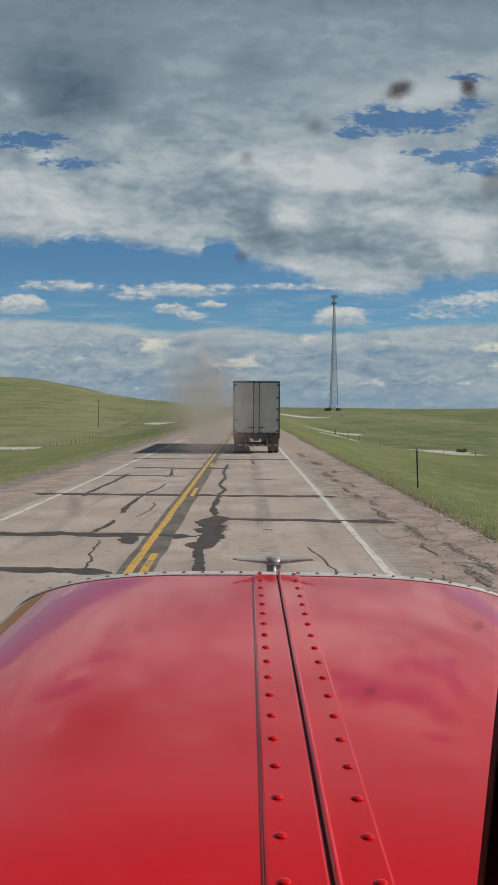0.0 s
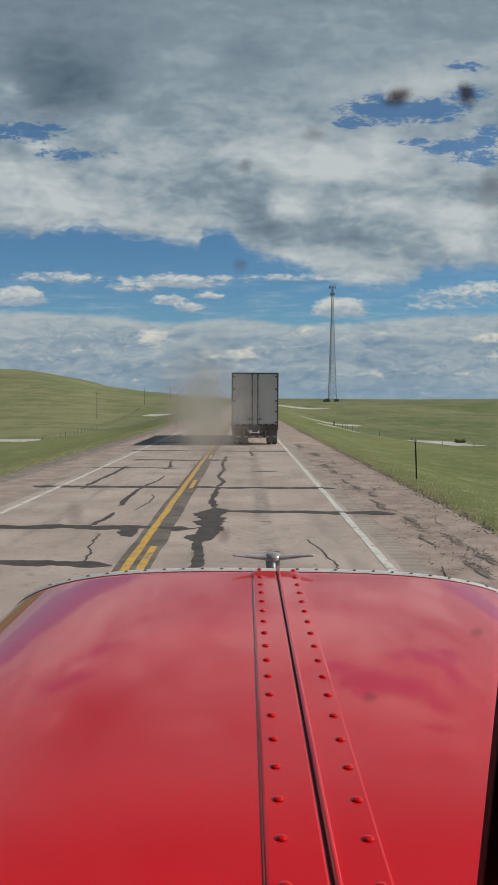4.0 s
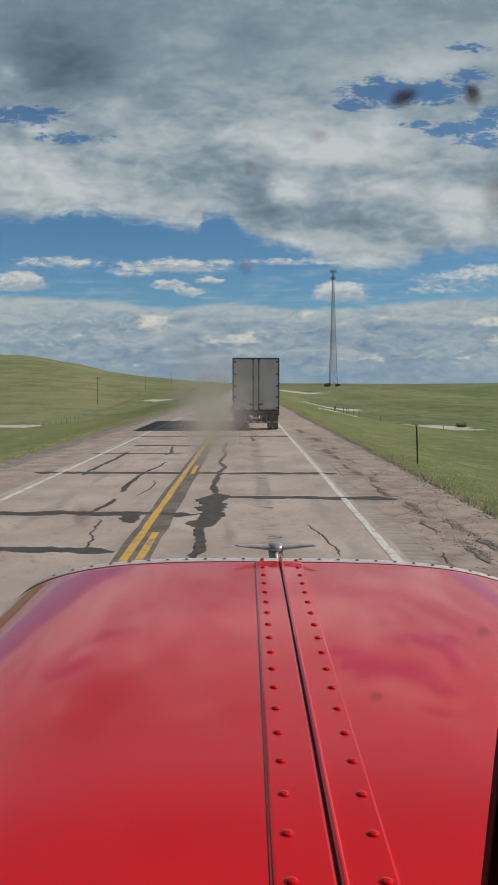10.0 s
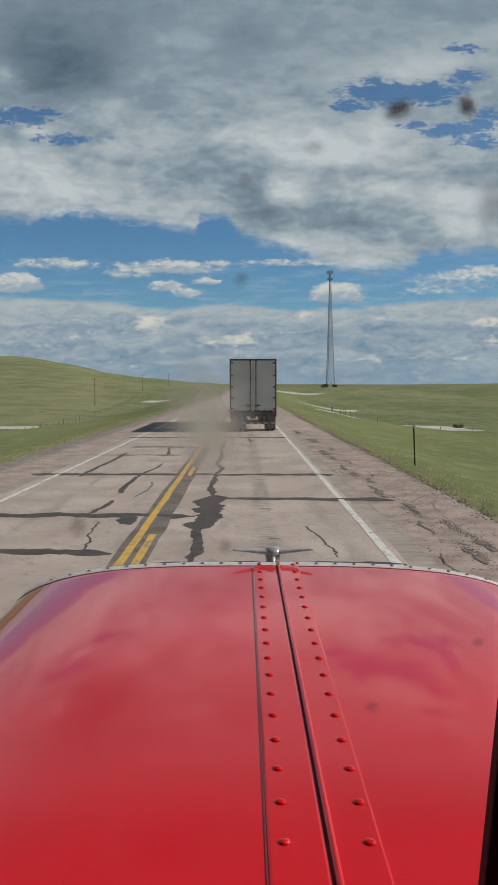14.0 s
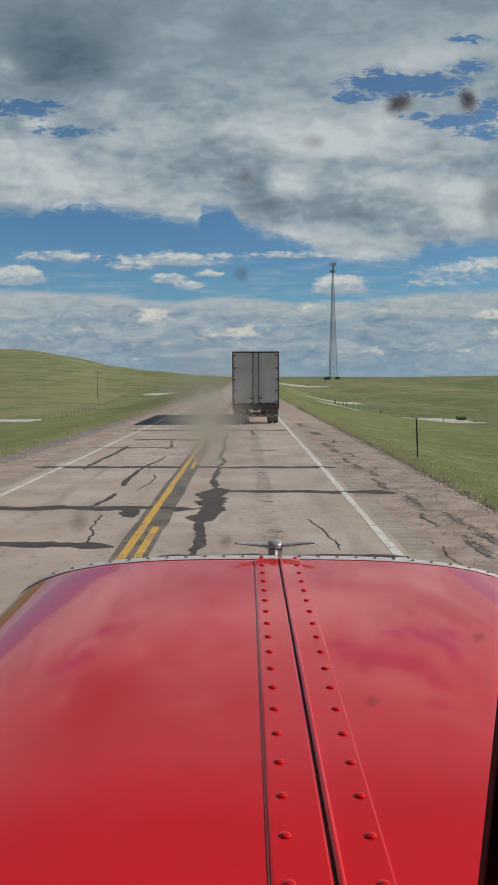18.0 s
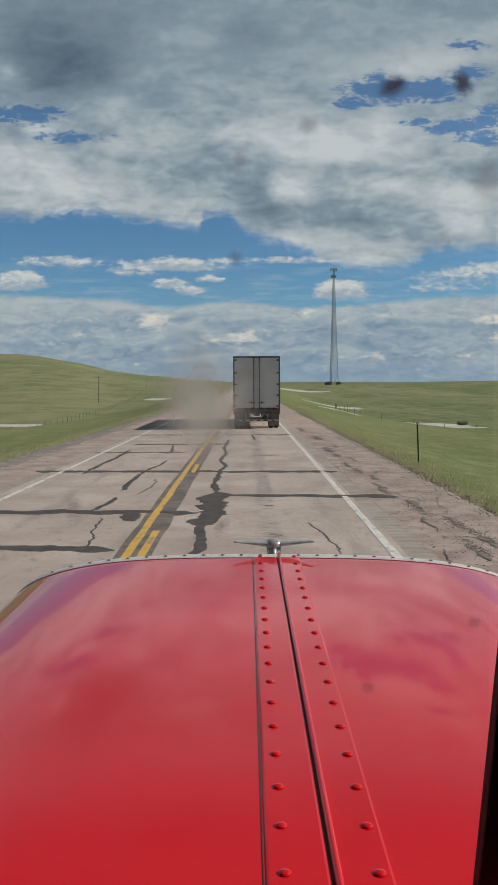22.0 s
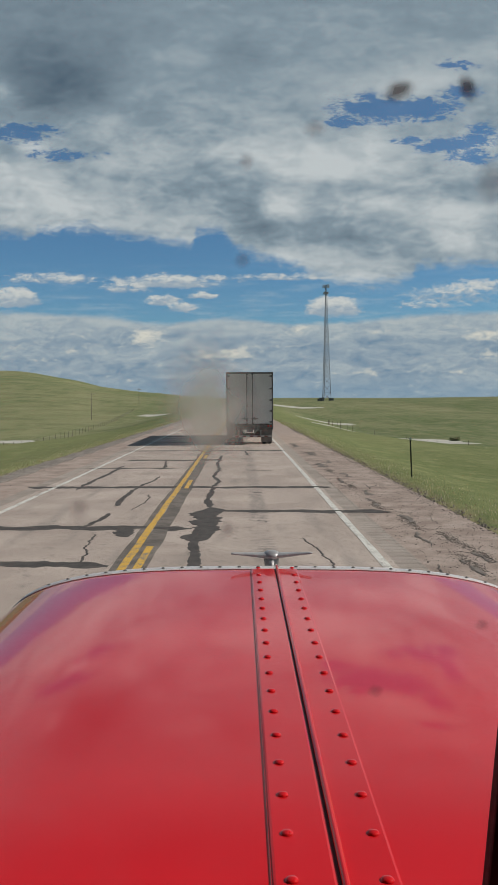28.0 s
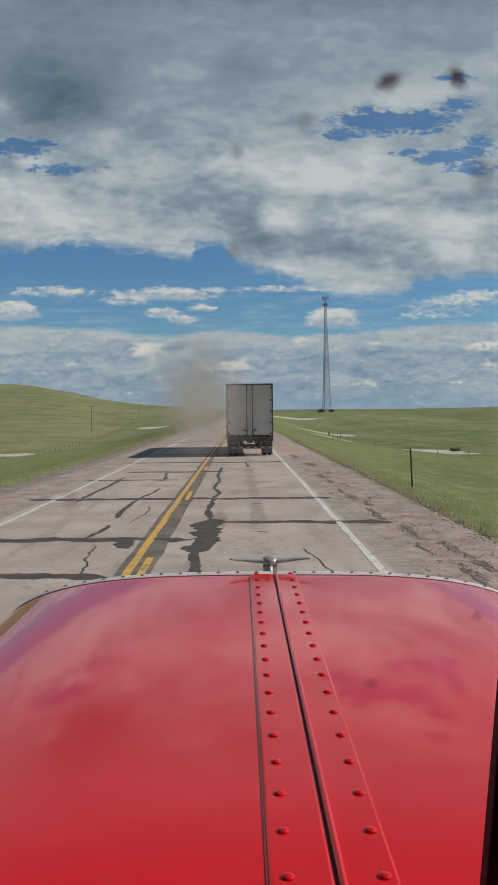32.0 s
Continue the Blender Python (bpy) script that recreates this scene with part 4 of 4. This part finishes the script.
other = part("windscreen", box(fresh(), 0.215, 1.05, PANE - 0.3, PANE - 0.296, 1.75, 2.90), GLASS, lorry, "clear upright windscreen glass with dirt on it")
other.visible_shadow = False


def smear(x, z, w, h, mat, label, layer=0, name="dirt_spot", lean=0):
    bm = fresh()
    bmesh.ops.create_circle(bm, cap_ends=True, segments=28, radius=1.0, matrix=Matrix.Rotation(math.pi / 2, 4, "X"))
    for v in bm.verts:
        v.co = Vector((v.co.x * w, 0.0, v.co.z * h))
    ob = part(name, bm, mat, lorry, label, at=pose(x - MID, PANE - 0.302 - 0.0012 * layer, z, 0, lean, 0))
    ob.visible_shadow = False


for x, z, w, h, lean in ((0.153, 2.659, 0.029, 0.018, -20), (0.2235, 2.662, 0.017, 0.024, -25)):
    smear(x, z, w, h, SPLAT, "dark dried insect splat", lean=lean)
for x, z, w, h in ((-0.003, 2.588, 0.013, 0.015), (-0.008, 2.488, 0.014, 0.014), (0.067, 2.621, 0.020, 0.015), (0.2436, 2.105, 0.013, 0.011), (0.131, 2.035, 0.015, 0.012), (-0.025, 2.209, 0.014, 0.015),
                   (0.250, 2.565, 0.030, 0.040), (-0.180, 2.230, 0.018, 0.022)):
    smear(x, z, w, h, FAINT, "faint dirt spot")


# ---------------------------------------------------------------- the box trailer ahead
BACK = 47.5
trailer = thing("box_trailer", (0.55, BACK, bed_z(BACK)), "dusty white box trailer with closed rear doors", "trailer")
W, FLOOR, ROOF, LONG = 1.29, 1.14, 4.0, 14.6
bm = fresh()
box(bm, -W, W, 0.06, LONG, FLOOR, ROOF, 0.02)
part("box_body", bm, DOOR_PAINT, trailer)
for sign in (-1, 1):
    part("corner_post", box(fresh(), *sorted((sign * W, sign * (W - 0.075))), -0.005, 0.06, FLOOR, ROOF, 0.008), FRAME_DARK, trailer)
part("top_header", box(fresh(), -W + 0.075, W - 0.075, -0.005, 0.06, ROOF - 0.085, ROOF, 0.008), FRAME_DARK, trailer)
part("rear_sill", box(fresh(), -W, W, -0.03, 0.12, FLOOR - 0.30, FLOOR, 0.012), FRAME_DARK, trailer, "dark rear sill")
for sign in (-1, 1):
    door = part("rear_door", box(fresh(), *sorted((sign * 0.012, sign * (W - 0.08))), 0.0, 0.055, FLOOR + 0.02, ROOF - 0.09, 0.006), DOOR_PAINT, trailer, "dusty white rear door")
    for off in (0.155,):
        bm = fresh()
        rod(bm, (sign * off, -0.03, FLOOR - 0.02), (sign * off, -0.03, ROOF - 0.06), 0.021, seg=10)
        for z in (FLOOR + 0.25, FLOOR + 1.0, FLOOR + 1.8, ROOF - 0.30):
            box(bm, sign * off - 0.04, sign * off + 0.04, -0.035, 0.0, z - 0.05, z + 0.05)
        part("lock_rod", bm, ROD, door, "grey steel lock rod")
        part("rod_keeper", box(fresh(), sign * off - 0.05, sign * off + 0.05, -0.055, 0.0, FLOOR - 0.02, FLOOR + 0.07, 0.008), FRAME_DARK, door)
        part("rod_keeper", box(fresh(), sign * off - 0.05, sign * off + 0.05, -0.05, 0.0, ROOF - 0.16, ROOF - 0.05, 0.008), FRAME_DARK, door)
    bm = fresh()
    rod(bm, (sign * 0.07, -0.06, FLOOR + 0.32), (sign * 0.46, -0.06, FLOOR + 0.31), 0.016, seg=8)
    box(bm, sign * 0.28 - 0.035, sign * 0.28 + 0.035, -0.06, 0.0, FLOOR + 0.25, FLOOR + 0.38)
    part("door_handle", bm, ROD, door, "steel door handle")
    for z in (FLOOR + 0.12, FLOOR + 0.72, FLOOR + 1.32, FLOOR + 1.95, ROOF - 0.22):
        part("hinge", box(fresh(), *sorted((sign * (W - 0.02), sign * (W - 0.20))), -0.022, 0.0, z - 0.045, z + 0.045, 0.006), ROD, door, "grey steel hinge")
for x in (-0.95, -0.62, -0.28, 0.28, 0.62, 0.95):
    part("bump_pad", box(fresh(), x - 0.09, x + 0.09, -0.07, -0.02, FLOOR - 0.05, FLOOR + 0.03, 0.01), BLACK, trailer)
for x in (-1.17, -1.02, 1.02, 1.17):
    lens = fresh()
    bmesh.ops.create_cone(lens, cap_ends=True, segments=18, radius1=0.05, radius2=0.042, depth=0.03, matrix=Matrix.Translation((x, -0.045, FLOOR - 0.10)) @ Matrix.Rotation(math.pi / 2, 4, "X"))
    part("tail_lamp", lens, RED_GLASS, trailer, "round red tail lamp")
part("number_plate", box(fresh(), -0.17, 0.17, -0.05, -0.035, FLOOR - 0.42, FLOOR - 0.25, 0.004), ROD, trailer, "grimy blank plate")
for sign in (-1, 1):
    bm = fresh()
    rod(bm, (sign * 0.52, 0.04, FLOOR - 0.18), (sign * 0.22, 0.02, 0.60), 0.035, seg=8)
    rod(bm, (sign * 0.60, 0.05, FLOOR - 0.18), (sign * 0.60, 0.03, 0.50), 0.04, seg=8)
    part("guard_strut", bm, GUARD, trailer, "grey underride guard strut")
part("guard_bar", box(fresh(), -1.22, 1.22, -0.04, 0.06, 0.42, 0.54, 0.012), GUARD, trailer, "underride guard bar")
for i in range(12):
    x = -1.2 + 0.2 * i
    part("reflective_tape", box(fresh(), x + 0.004, x + 0.196, -0.045, -0.041, 0.45, 0.51), STRIPE_WHITE if i % 2 else STRIPE_RED, trailer, "white tape" if i % 2 else "red tape")
for sign in (-1, 1):
    flap = fresh()
    box(flap, *sorted((sign * 0.63, sign * 1.24)), 0.14, 0.155, 0.16, 0.86)
    part("mud_flap", flap, FLAP, trailer, "black rubber mud flap")
    for y in (1.3, 2.55):
        for x in (0.82, 1.12):
            w = fresh()
            bmesh.ops.create_cone(w, cap_ends=True, segments=32, radius1=0.5, radius2=0.5, depth=0.25, matrix=Matrix.Rotation(math.pi / 2, 4, "Y"))
            bmesh.ops.bevel(w, geom=[e for e in w.edges if len(e.link_faces) == 2 and e.calc_face_angle() > 1], offset=0.04, segments=2, affect="EDGES")
            wheel = part("tyre", w, BLACK, trailer, "dusty black tyre", at=(sign * x, y, 0.5))
            hub = fresh()
            rod(hub, (sign * 0.126, 0, 0), (sign * 0.135, 0, 0), 0.27, seg=24)
            part("rim", hub, TRIM, wheel)
for y in (1.3, 2.55):
    part("axle", rod(fresh(), (-1.0, y, 0.5), (1.0, y, 0.5), 0.07), FRAME_DARK, trailer)
for x in (-0.5, 0.5):
    part("chassis_rail", box(fresh(), x - 0.06, x + 0.06, 0.12, LONG - 0.3, 0.82, FLOOR, 0.01), FRAME_DARK, trailer)
    part("suspension", box(fresh(), x - 0.12, x + 0.12, 0.75, 3.1, 0.56, 0.82, 0.02), FRAME_DARK, trailer)
    part("landing_leg", box(fresh(), x - 0.06, x + 0.06, LONG - 3.0, LONG - 2.88, 0.0, 0.85, 0.01), FRAME_DARK, trailer)


# ---------------------------------------------------------------- along the road
def polar(az, r):
    return r * math.sin(radians(az)), STRETCH * r * math.cos(radians(az))


x, y = 5.4, 27.0
post = thing("delineator_post", (x, y, land_at(x, y) - 0.02), "slim dark steel delineator post with a round reflector", "road post")
bm = fresh()
for a, b in ((-0.022, -0.004), (0.004, 0.022)):
    box(bm, a, b, -0.004, 0.004, -0.2, 1.26)
box(bm, -0.008, 0.008, -0.016, 0.004, -0.2, 1.26)
part("stake", bm, GREEN_STEEL, post, at=pose(0, 0, 0, 0, -2.5, 0))
disc = fresh()
bmesh.ops.create_cone(disc, cap_ends=True, segments=20, radius1=0.045, radius2=0.045, depth=0.012, matrix=Matrix.Rotation(math.pi / 2, 4, "X"))
part("reflector", disc, REFLECTOR, post, "round pale reflector", at=(-0.055, -0.024, 1.23))


def power_pole(az, r, high, arm=True):
    x, y = polar(az, r)
    pole = thing("power_pole", (x, y, land_at(x, y) - 0.3), "weathered wooden power pole on the pasture", "power pole", "power line along the road", turn=12)
    part("mast", rod(fresh(), (0, 0, 0), (0, 0, high), 0.14, 0.10, 10), WOOD, pole)
    if arm:
        part("crossarm", box(fresh(), -1.2, 1.2, -0.06, 0.06, high - 0.75, high - 0.60, 0.01), WOOD, pole)
        for k in (-1.1, 0.0, 1.1):
            part("insulator", rod(fresh(), (k, 0, high - 0.60), (k, 0, high - 0.42), 0.05, 0.03, 8), ANTENNA, pole)


for az, r, high in ((-24.0, 118, 9.3), (-16.8, 178, 9.0), (-12.6, 235, 9.0), (-41.0, 72, 9.3)):
    power_pole(az, r, high)
for az, r in ((-23.1, 560), (-21.7, 590), (-19.75, 620), (-18.7, 640)):
    power_pole(az, r, 12.5, False)


def fence(points, step, high, group, label, wires=(0.4, 0.75, 1.1)):
    """Each post stands by itself; the wires are one thing hung between them."""
    steel = mesh_of("fence_post", box(fresh(), -0.035, 0.035, -0.035, 0.035, -0.3, high, 0.006), WOOD)
    tops = []
    rnd = random.Random(len(points) + int(points[0][0] * 7))
    for (ax, ay), (bx, by) in zip(points, points[1:]):
        count = int(math.hypot(bx - ax, by - ay) / step)
        for i in range(count):
            x, y = ax + (bx - ax) * i / count, ay + (by - ay) * i / count
            z = land_at(x, y)
            ob = new("fence_post", steel)
            ob.matrix_world = pose(x, y, z, rnd.uniform(-3, 3), rnd.uniform(-3, 3), rnd.uniform(0, 90))
            tagged(ob, label, "fence post", group)
            tops.append((x, y, z))
    bm = fresh()
    for a, b in zip(tops, tops[1:]):
        for h in wires:
            if h < high:
                rod(bm, (a[0], a[1], a[2] + h), (b[0], b[1], b[2] + h), 0.006, seg=3)
    tagged(part("fence_wire", bm, ROD), "thin steel wires strung along the fence posts", "fence wire", kind="stuff")


fence([(-29, 92), (-32, 150), (-38, 250), (-46, 380)], 5.5, 1.2, "roadside fence posts", "weathered wooden fence post in the grass")
fence([(15, 128), (26, 134), (48, 126)], 4.5, 1.1, "pasture fence posts", "weathered wooden fence post in the grass")
fence([(21, 160), (19, 185), (24, 230)], 5.0, 1.1, "pasture fence posts", "weathered wooden fence post in the grass")


def draped(name, outline, mat, label, category, lift=0.05, seed=0):
    """A flat patch of ground laid over the land, with an uneven outline."""
    (cx, cy), (rx, ry), turn = outline
    verts, faces = [], []
    rings, seg = 6, 64
    for i in range(rings + 1):
        for k in range(seg):
            a = 2 * math.pi * k / seg
            f = i / rings * (1 + 0.55 * noise.noise((math.cos(a) * 1.6, math.sin(a) * 1.6, seed)) + 0.14 * noise.noise((math.cos(a) * 6, math.sin(a) * 6, seed)))
            u, v = rx * f * math.cos(a), ry * f * math.sin(a)
            x = cx + u * math.cos(turn) - v * math.sin(turn)
            y = cy + u * math.sin(turn) + v * math.cos(turn)
            verts.append((x, y, land_at(x, y) + lift * (1 if i < rings else -1)))
    for i in range(rings):
        for k in range(seg):
            q = (k + 1) % seg
            faces.append((i * seg + k, (i + 1) * seg + k, (i + 1) * seg + q, i * seg + q))
    return tagged(soup(name, verts, faces, mat, None, "", True), label, category, kind="structure")


for i, (x, y, wide, deep, turn) in enumerate(((30.0, 152.0, 14.0, 10.0, 0.0), (27.0, 260.0, 10.0, 9.0, 0.0), (26.0, 430.0, 15.0, 14.0, 0.0), (13.5, 142.0, 1.8, 3.0, 0.0), (-40.0, 150.0, 6.0, 6.0, 0.0), (-33.0, 330.0, 7.0, 11.0, 0.0))):
    draped("pale_flat", ((x, y), (wide, deep), radians(turn)), PALE, "pale dry clay flat in the pasture", "clay flat", 0.06, i)

# dark shrub beside the clay flat
x, y = 38.0, 152.0
shrub = thing("shrub", (x, y, land_at(x, y)), "small dark round shrub in the pasture", "shrub")
rnd = random.Random(5)
verts, faces = [], []
for i in range(900):
    a, b, c = rnd.uniform(0, 6.28), rnd.uniform(0.05, 1.0), rnd.random() ** 0.4
    p = 1.1 * Vector((0.9 * c * math.cos(a) * math.sqrt(1 - (b - 0.4) ** 2), 0.7 * c * math.sin(a), 0.75 * b * c + 0.05))
    u, v = Vector((rnd.gauss(0, 1), rnd.gauss(0, 1), rnd.gauss(0, 1))).normalized() * 0.07, Vector((rnd.gauss(0, 1), rnd.gauss(0, 1), rnd.gauss(0, 1))).normalized() * 0.04
    k = len(verts)
    verts += [p - u, p + v, p + u, p - v]
    faces.append((k, k + 1, k + 2, k + 3))
soup("foliage", [tuple(v) for v in verts], faces, SHRUB, shrub)
bm = fresh()
for i in range(6):
    rod(bm, (0, 0, -0.1), (rnd.uniform(-0.4, 0.4), rnd.uniform(-0.3, 0.3), 0.5), 0.03, 0.012, 6)
part("stems", bm, WOOD, shrub)


# ---------------------------------------------------------------- the lattice tower
def lattice_tower(az, r, high, base, tip):
    x, y = polar(az, r)
    tower = thing("lattice_tower", (x, y, land_at(x, y) - 0.3), "tall grey steel lattice mast with antenna panels", "radio mast", turn=14)
    corner = [(math.cos(radians(a)), math.sin(radians(a))) for a in (90, 210, 330)]
    reach = lambda z: (base + (tip - base) * (z / high) ** 0.85) / math.sqrt(3)
    point = lambda k, z: (corner[k % 3][0] * reach(z), corner[k % 3][1] * reach(z), z)
    levels = [0.0]
    while levels[-1] < high - 1.5:
        levels.append(min(high, levels[-1] + max(1.7, reach(levels[-1]) * (1.55 if levels[-1] < 14 else 0.95))))
    levels[-1] = high
    for k in range(3):
        bm = fresh()
        for a, b in zip(levels, levels[1:]):
            rod(bm, point(k, a), point(k, b), 0.20 - 0.09 * a / high, seg=6)
        part("leg", bm, GALVANISED, tower)
        brace = fresh()
        for a, b in zip(levels, levels[1:]):
            s = 0.10 - 0.03 * a / high
            rod(brace, point(k, a), point(k + 1, b), s, seg=4)
            rod(brace, point(k + 1, a), point(k, b), s, seg=4)
            rod(brace, point(k, b), point(k + 1, b), s, seg=4)
        part("bracing", brace, GALVANISED, tower)
    ladder = fresh()
    rod(ladder, (corner[1][0] * reach(0) * 0.9, corner[1][1] * reach(0) * 0.9, 0), (corner[1][0] * reach(high) * 0.9, corner[1][1] * reach(high) * 0.9, high), 0.07, seg=6)
    part("cable_run", ladder, FRAME_DARK, tower, "dark cable run")
    for z, reach_out, count, tall in ((high - 1.0, 2.5, 12, 2.6), (high - 6.4, 1.8, 9, 2.2)):
        ring = fresh()
        for k in range(3):
            a, b = (Vector((corner[q][0] * reach_out, corner[q][1] * reach_out, z)) for q in (k, (k + 1) % 3))
            rod(ring, a, b, 0.06, seg=5)
            rod(ring, a, (0, 0, z), 0.06, seg=5)
        part("antenna_mount", ring, GALVANISED, tower)
        for k in range(count):
            a = 2 * math.pi * (k + 0.3) / count
            px, py = math.cos(a) * reach_out, math.sin(a) * reach_out
            part("antenna_panel", box(fresh(), px - 0.20, px + 0.20, py - 0.12, py + 0.12, z - tall / 2, z + tall / 2, 0.02), ANTENNA, tower, "pale antenna panel")
    for k in range(3):
        px, py, _ = point(k, 0)
        part("footing", box(fresh(), px - 0.6, px + 0.6, py - 0.6, py + 0.6, -0.6, 0.5, 0.05), PALE, tower, "concrete footing")
    return tower


lattice_tower(14.6, 275, 92.0, 7.4, 1.1)
for az, r, w, d, h in ((13.9, 262, 4.0, 2.6, 2.6), (15.25, 263, 1.8, 1.5, 2.2), (15.6, 266, 2.4, 1.6, 1.8), (13.4, 264, 1.6, 1.5, 1.9)):
    x, y = polar(az, r)
    hut = thing("equipment_cabinet", (x, y, land_at(x, y) - 0.15), "grey-green equipment cabinet beside the mast", "cabinet", "cabinets at the mast")
    part("body", box(fresh(), -w / 2, w / 2, -d / 2, d / 2, 0, h, 0.03), CABINET, hut)
    part("roof", box(fresh(), -w / 2 - 0.08, w / 2 + 0.08, -d / 2 - 0.08, d / 2 + 0.08, h, h + 0.1, 0.02), GALVANISED, hut)
    part("door", box(fresh(), -w * 0.3, w * 0.1, -d / 2 - 0.03, -d / 2, 0.15, h * 0.85, 0.01), GALVANISED, hut)


# ---------------------------------------------------------------- verge growth and loose stones
def grass(name, count, place, tall, mat, label, seed):
    rnd = random.Random(seed)
    verts, faces = [], []
    for i in range(count):
        x, y = place(rnd)
        z = land_at(x, y) - 0.02
        h, w = tall * rnd.uniform(0.45, 1.25), rnd.uniform(0.004, 0.009) * (1 + y / 45)
        a, lean = rnd.uniform(0, 6.28), rnd.uniform(0.1, 0.55) * h
        dx, dy = math.cos(a), math.sin(a)
        k = len(verts)
        verts += [(x - dy * w, y + dx * w, z), (x + dy * w, y - dx * w, z), (x + dx * lean * 0.4 + dy * w * 0.7, y + dy * lean * 0.4 - dx * w * 0.7, z + h * 0.6),
                  (x + dx * lean * 0.4 - dy * w * 0.7, y + dy * lean * 0.4 + dx * w * 0.7, z + h * 0.6), (x + dx * lean, y + dy * lean, z + h)]
        faces += [(k, k + 1, k + 2, k + 3), (k + 3, k + 2, k + 4)]
    return tagged(soup(name, verts, faces, mat), label, "grass", kind="stuff")


def right_edge(rnd):
    y = 9.0 + 95.0 * rnd.random() ** 1.7
    c = 0.28 * noise.noise((y * 0.8, 3.1, 0)) + 0.12 * noise.noise((y * 3.1, 7.1, 0))
    if noise.noise((y * 1.9, 1.7, 4.0)) < -0.12:
        c += 0.25
    return 4.62 + c + abs(rnd.gauss(0, 0.75)), y


def left_edge(rnd):
    y = 15.0 + 90.0 * rnd.random() ** 1.4
    return -7.85 - 0.3 * noise.noise((y * 0.7, 8.1, 0)) - abs(rnd.gauss(0, 0.7)), y


def right_bank(rnd):
    y = 10 + 105 * rnd.random() ** 1.5
    return 4.8 + 11.0 * rnd.random() ** 1.3, y


def left_bank(rnd):
    return -8.0 - 10 * rnd.random() ** 1.2, 18.0 + 95 * rnd.random() ** 1.3


grass("verge_grass", 6000, right_edge, 0.075, DRY_BLADE, "tall half-dry grass along the gravel edge", 1)
grass("verge_grass", 3500, left_edge, 0.075, DRY_BLADE, "half-dry grass along the gravel edge", 2)
grass("bank_grass", 22000, right_bank, 0.022, BLADE, "short fresh green grass on the road bank", 3)
grass("bank_grass", 16000, left_bank, 0.022, BLADE, "short fresh green grass on the road bank", 4)


def pebbles(name, count, place, size, mat, label, seed):
    rnd = random.Random(seed)
    verts, faces = [], []
    for i in range(count):
        x, y = place(rnd)
        s = size * rnd.uniform(0.4, 1.5)
        z = bed_z(y) - 0.008 + s * 0.15
        a = rnd.uniform(0, 3.1)
        k = len(verts)
        ring = [(math.cos(a + q * 1.2566) * s * rnd.uniform(0.7, 1.2), math.sin(a + q * 1.2566) * s * rnd.uniform(0.7, 1.2)) for q in range(5)]
        verts += [(x + u, y + v, z - s * 0.3) for u, v in ring] + [(x + u * 0.6, y + v * 0.6, z + s * 0.35 * rnd.uniform(0.6, 1.2)) for u, v in ring]
        faces += [(k + q, k + (q + 1) % 5, k + 5 + (q + 1) % 5, k + 5 + q) for q in range(5)] + [tuple(k + 5 + q for q in range(5))]
    return tagged(soup(name, verts, faces, mat), label, "gravel", kind="stuff")


pebbles("gravel", 3000, lambda r: (r.uniform(2.7, 4.6), 9.0 + 50 * r.random() ** 1.6), 0.014, GRAVEL, "loose reddish gravel on the shoulder", 7)
pebbles("gravel", 3000, lambda r: (-7.85 + abs(r.gauss(0, 0.55)), 16 + 68 * r.random() ** 1.3), 0.026, GRAVEL, "loose grey gravel at the pavement edge", 8)
pebbles("gravel", 2200, lambda r: (4.60 + r.gauss(0, 0.14), 9.5 + 68 * r.random() ** 1.4), 0.024, CLODS, "dark crumbs along the grass edge", 9)


def crumb(r):
    cx, cy = r.choice(((3.35, 12.4), (3.6, 14.8), (3.3, 16.6), (3.1, 19.4), (3.05, 29.4), (3.1, 24.0), (3.7, 13.2)))
    return cx + r.gauss(0, 0.07), cy + r.gauss(0, 0.5)


pebbles("gravel", 2400, crumb, 0.012, CLODS, "dark asphalt crumbs on the shoulder", 10)
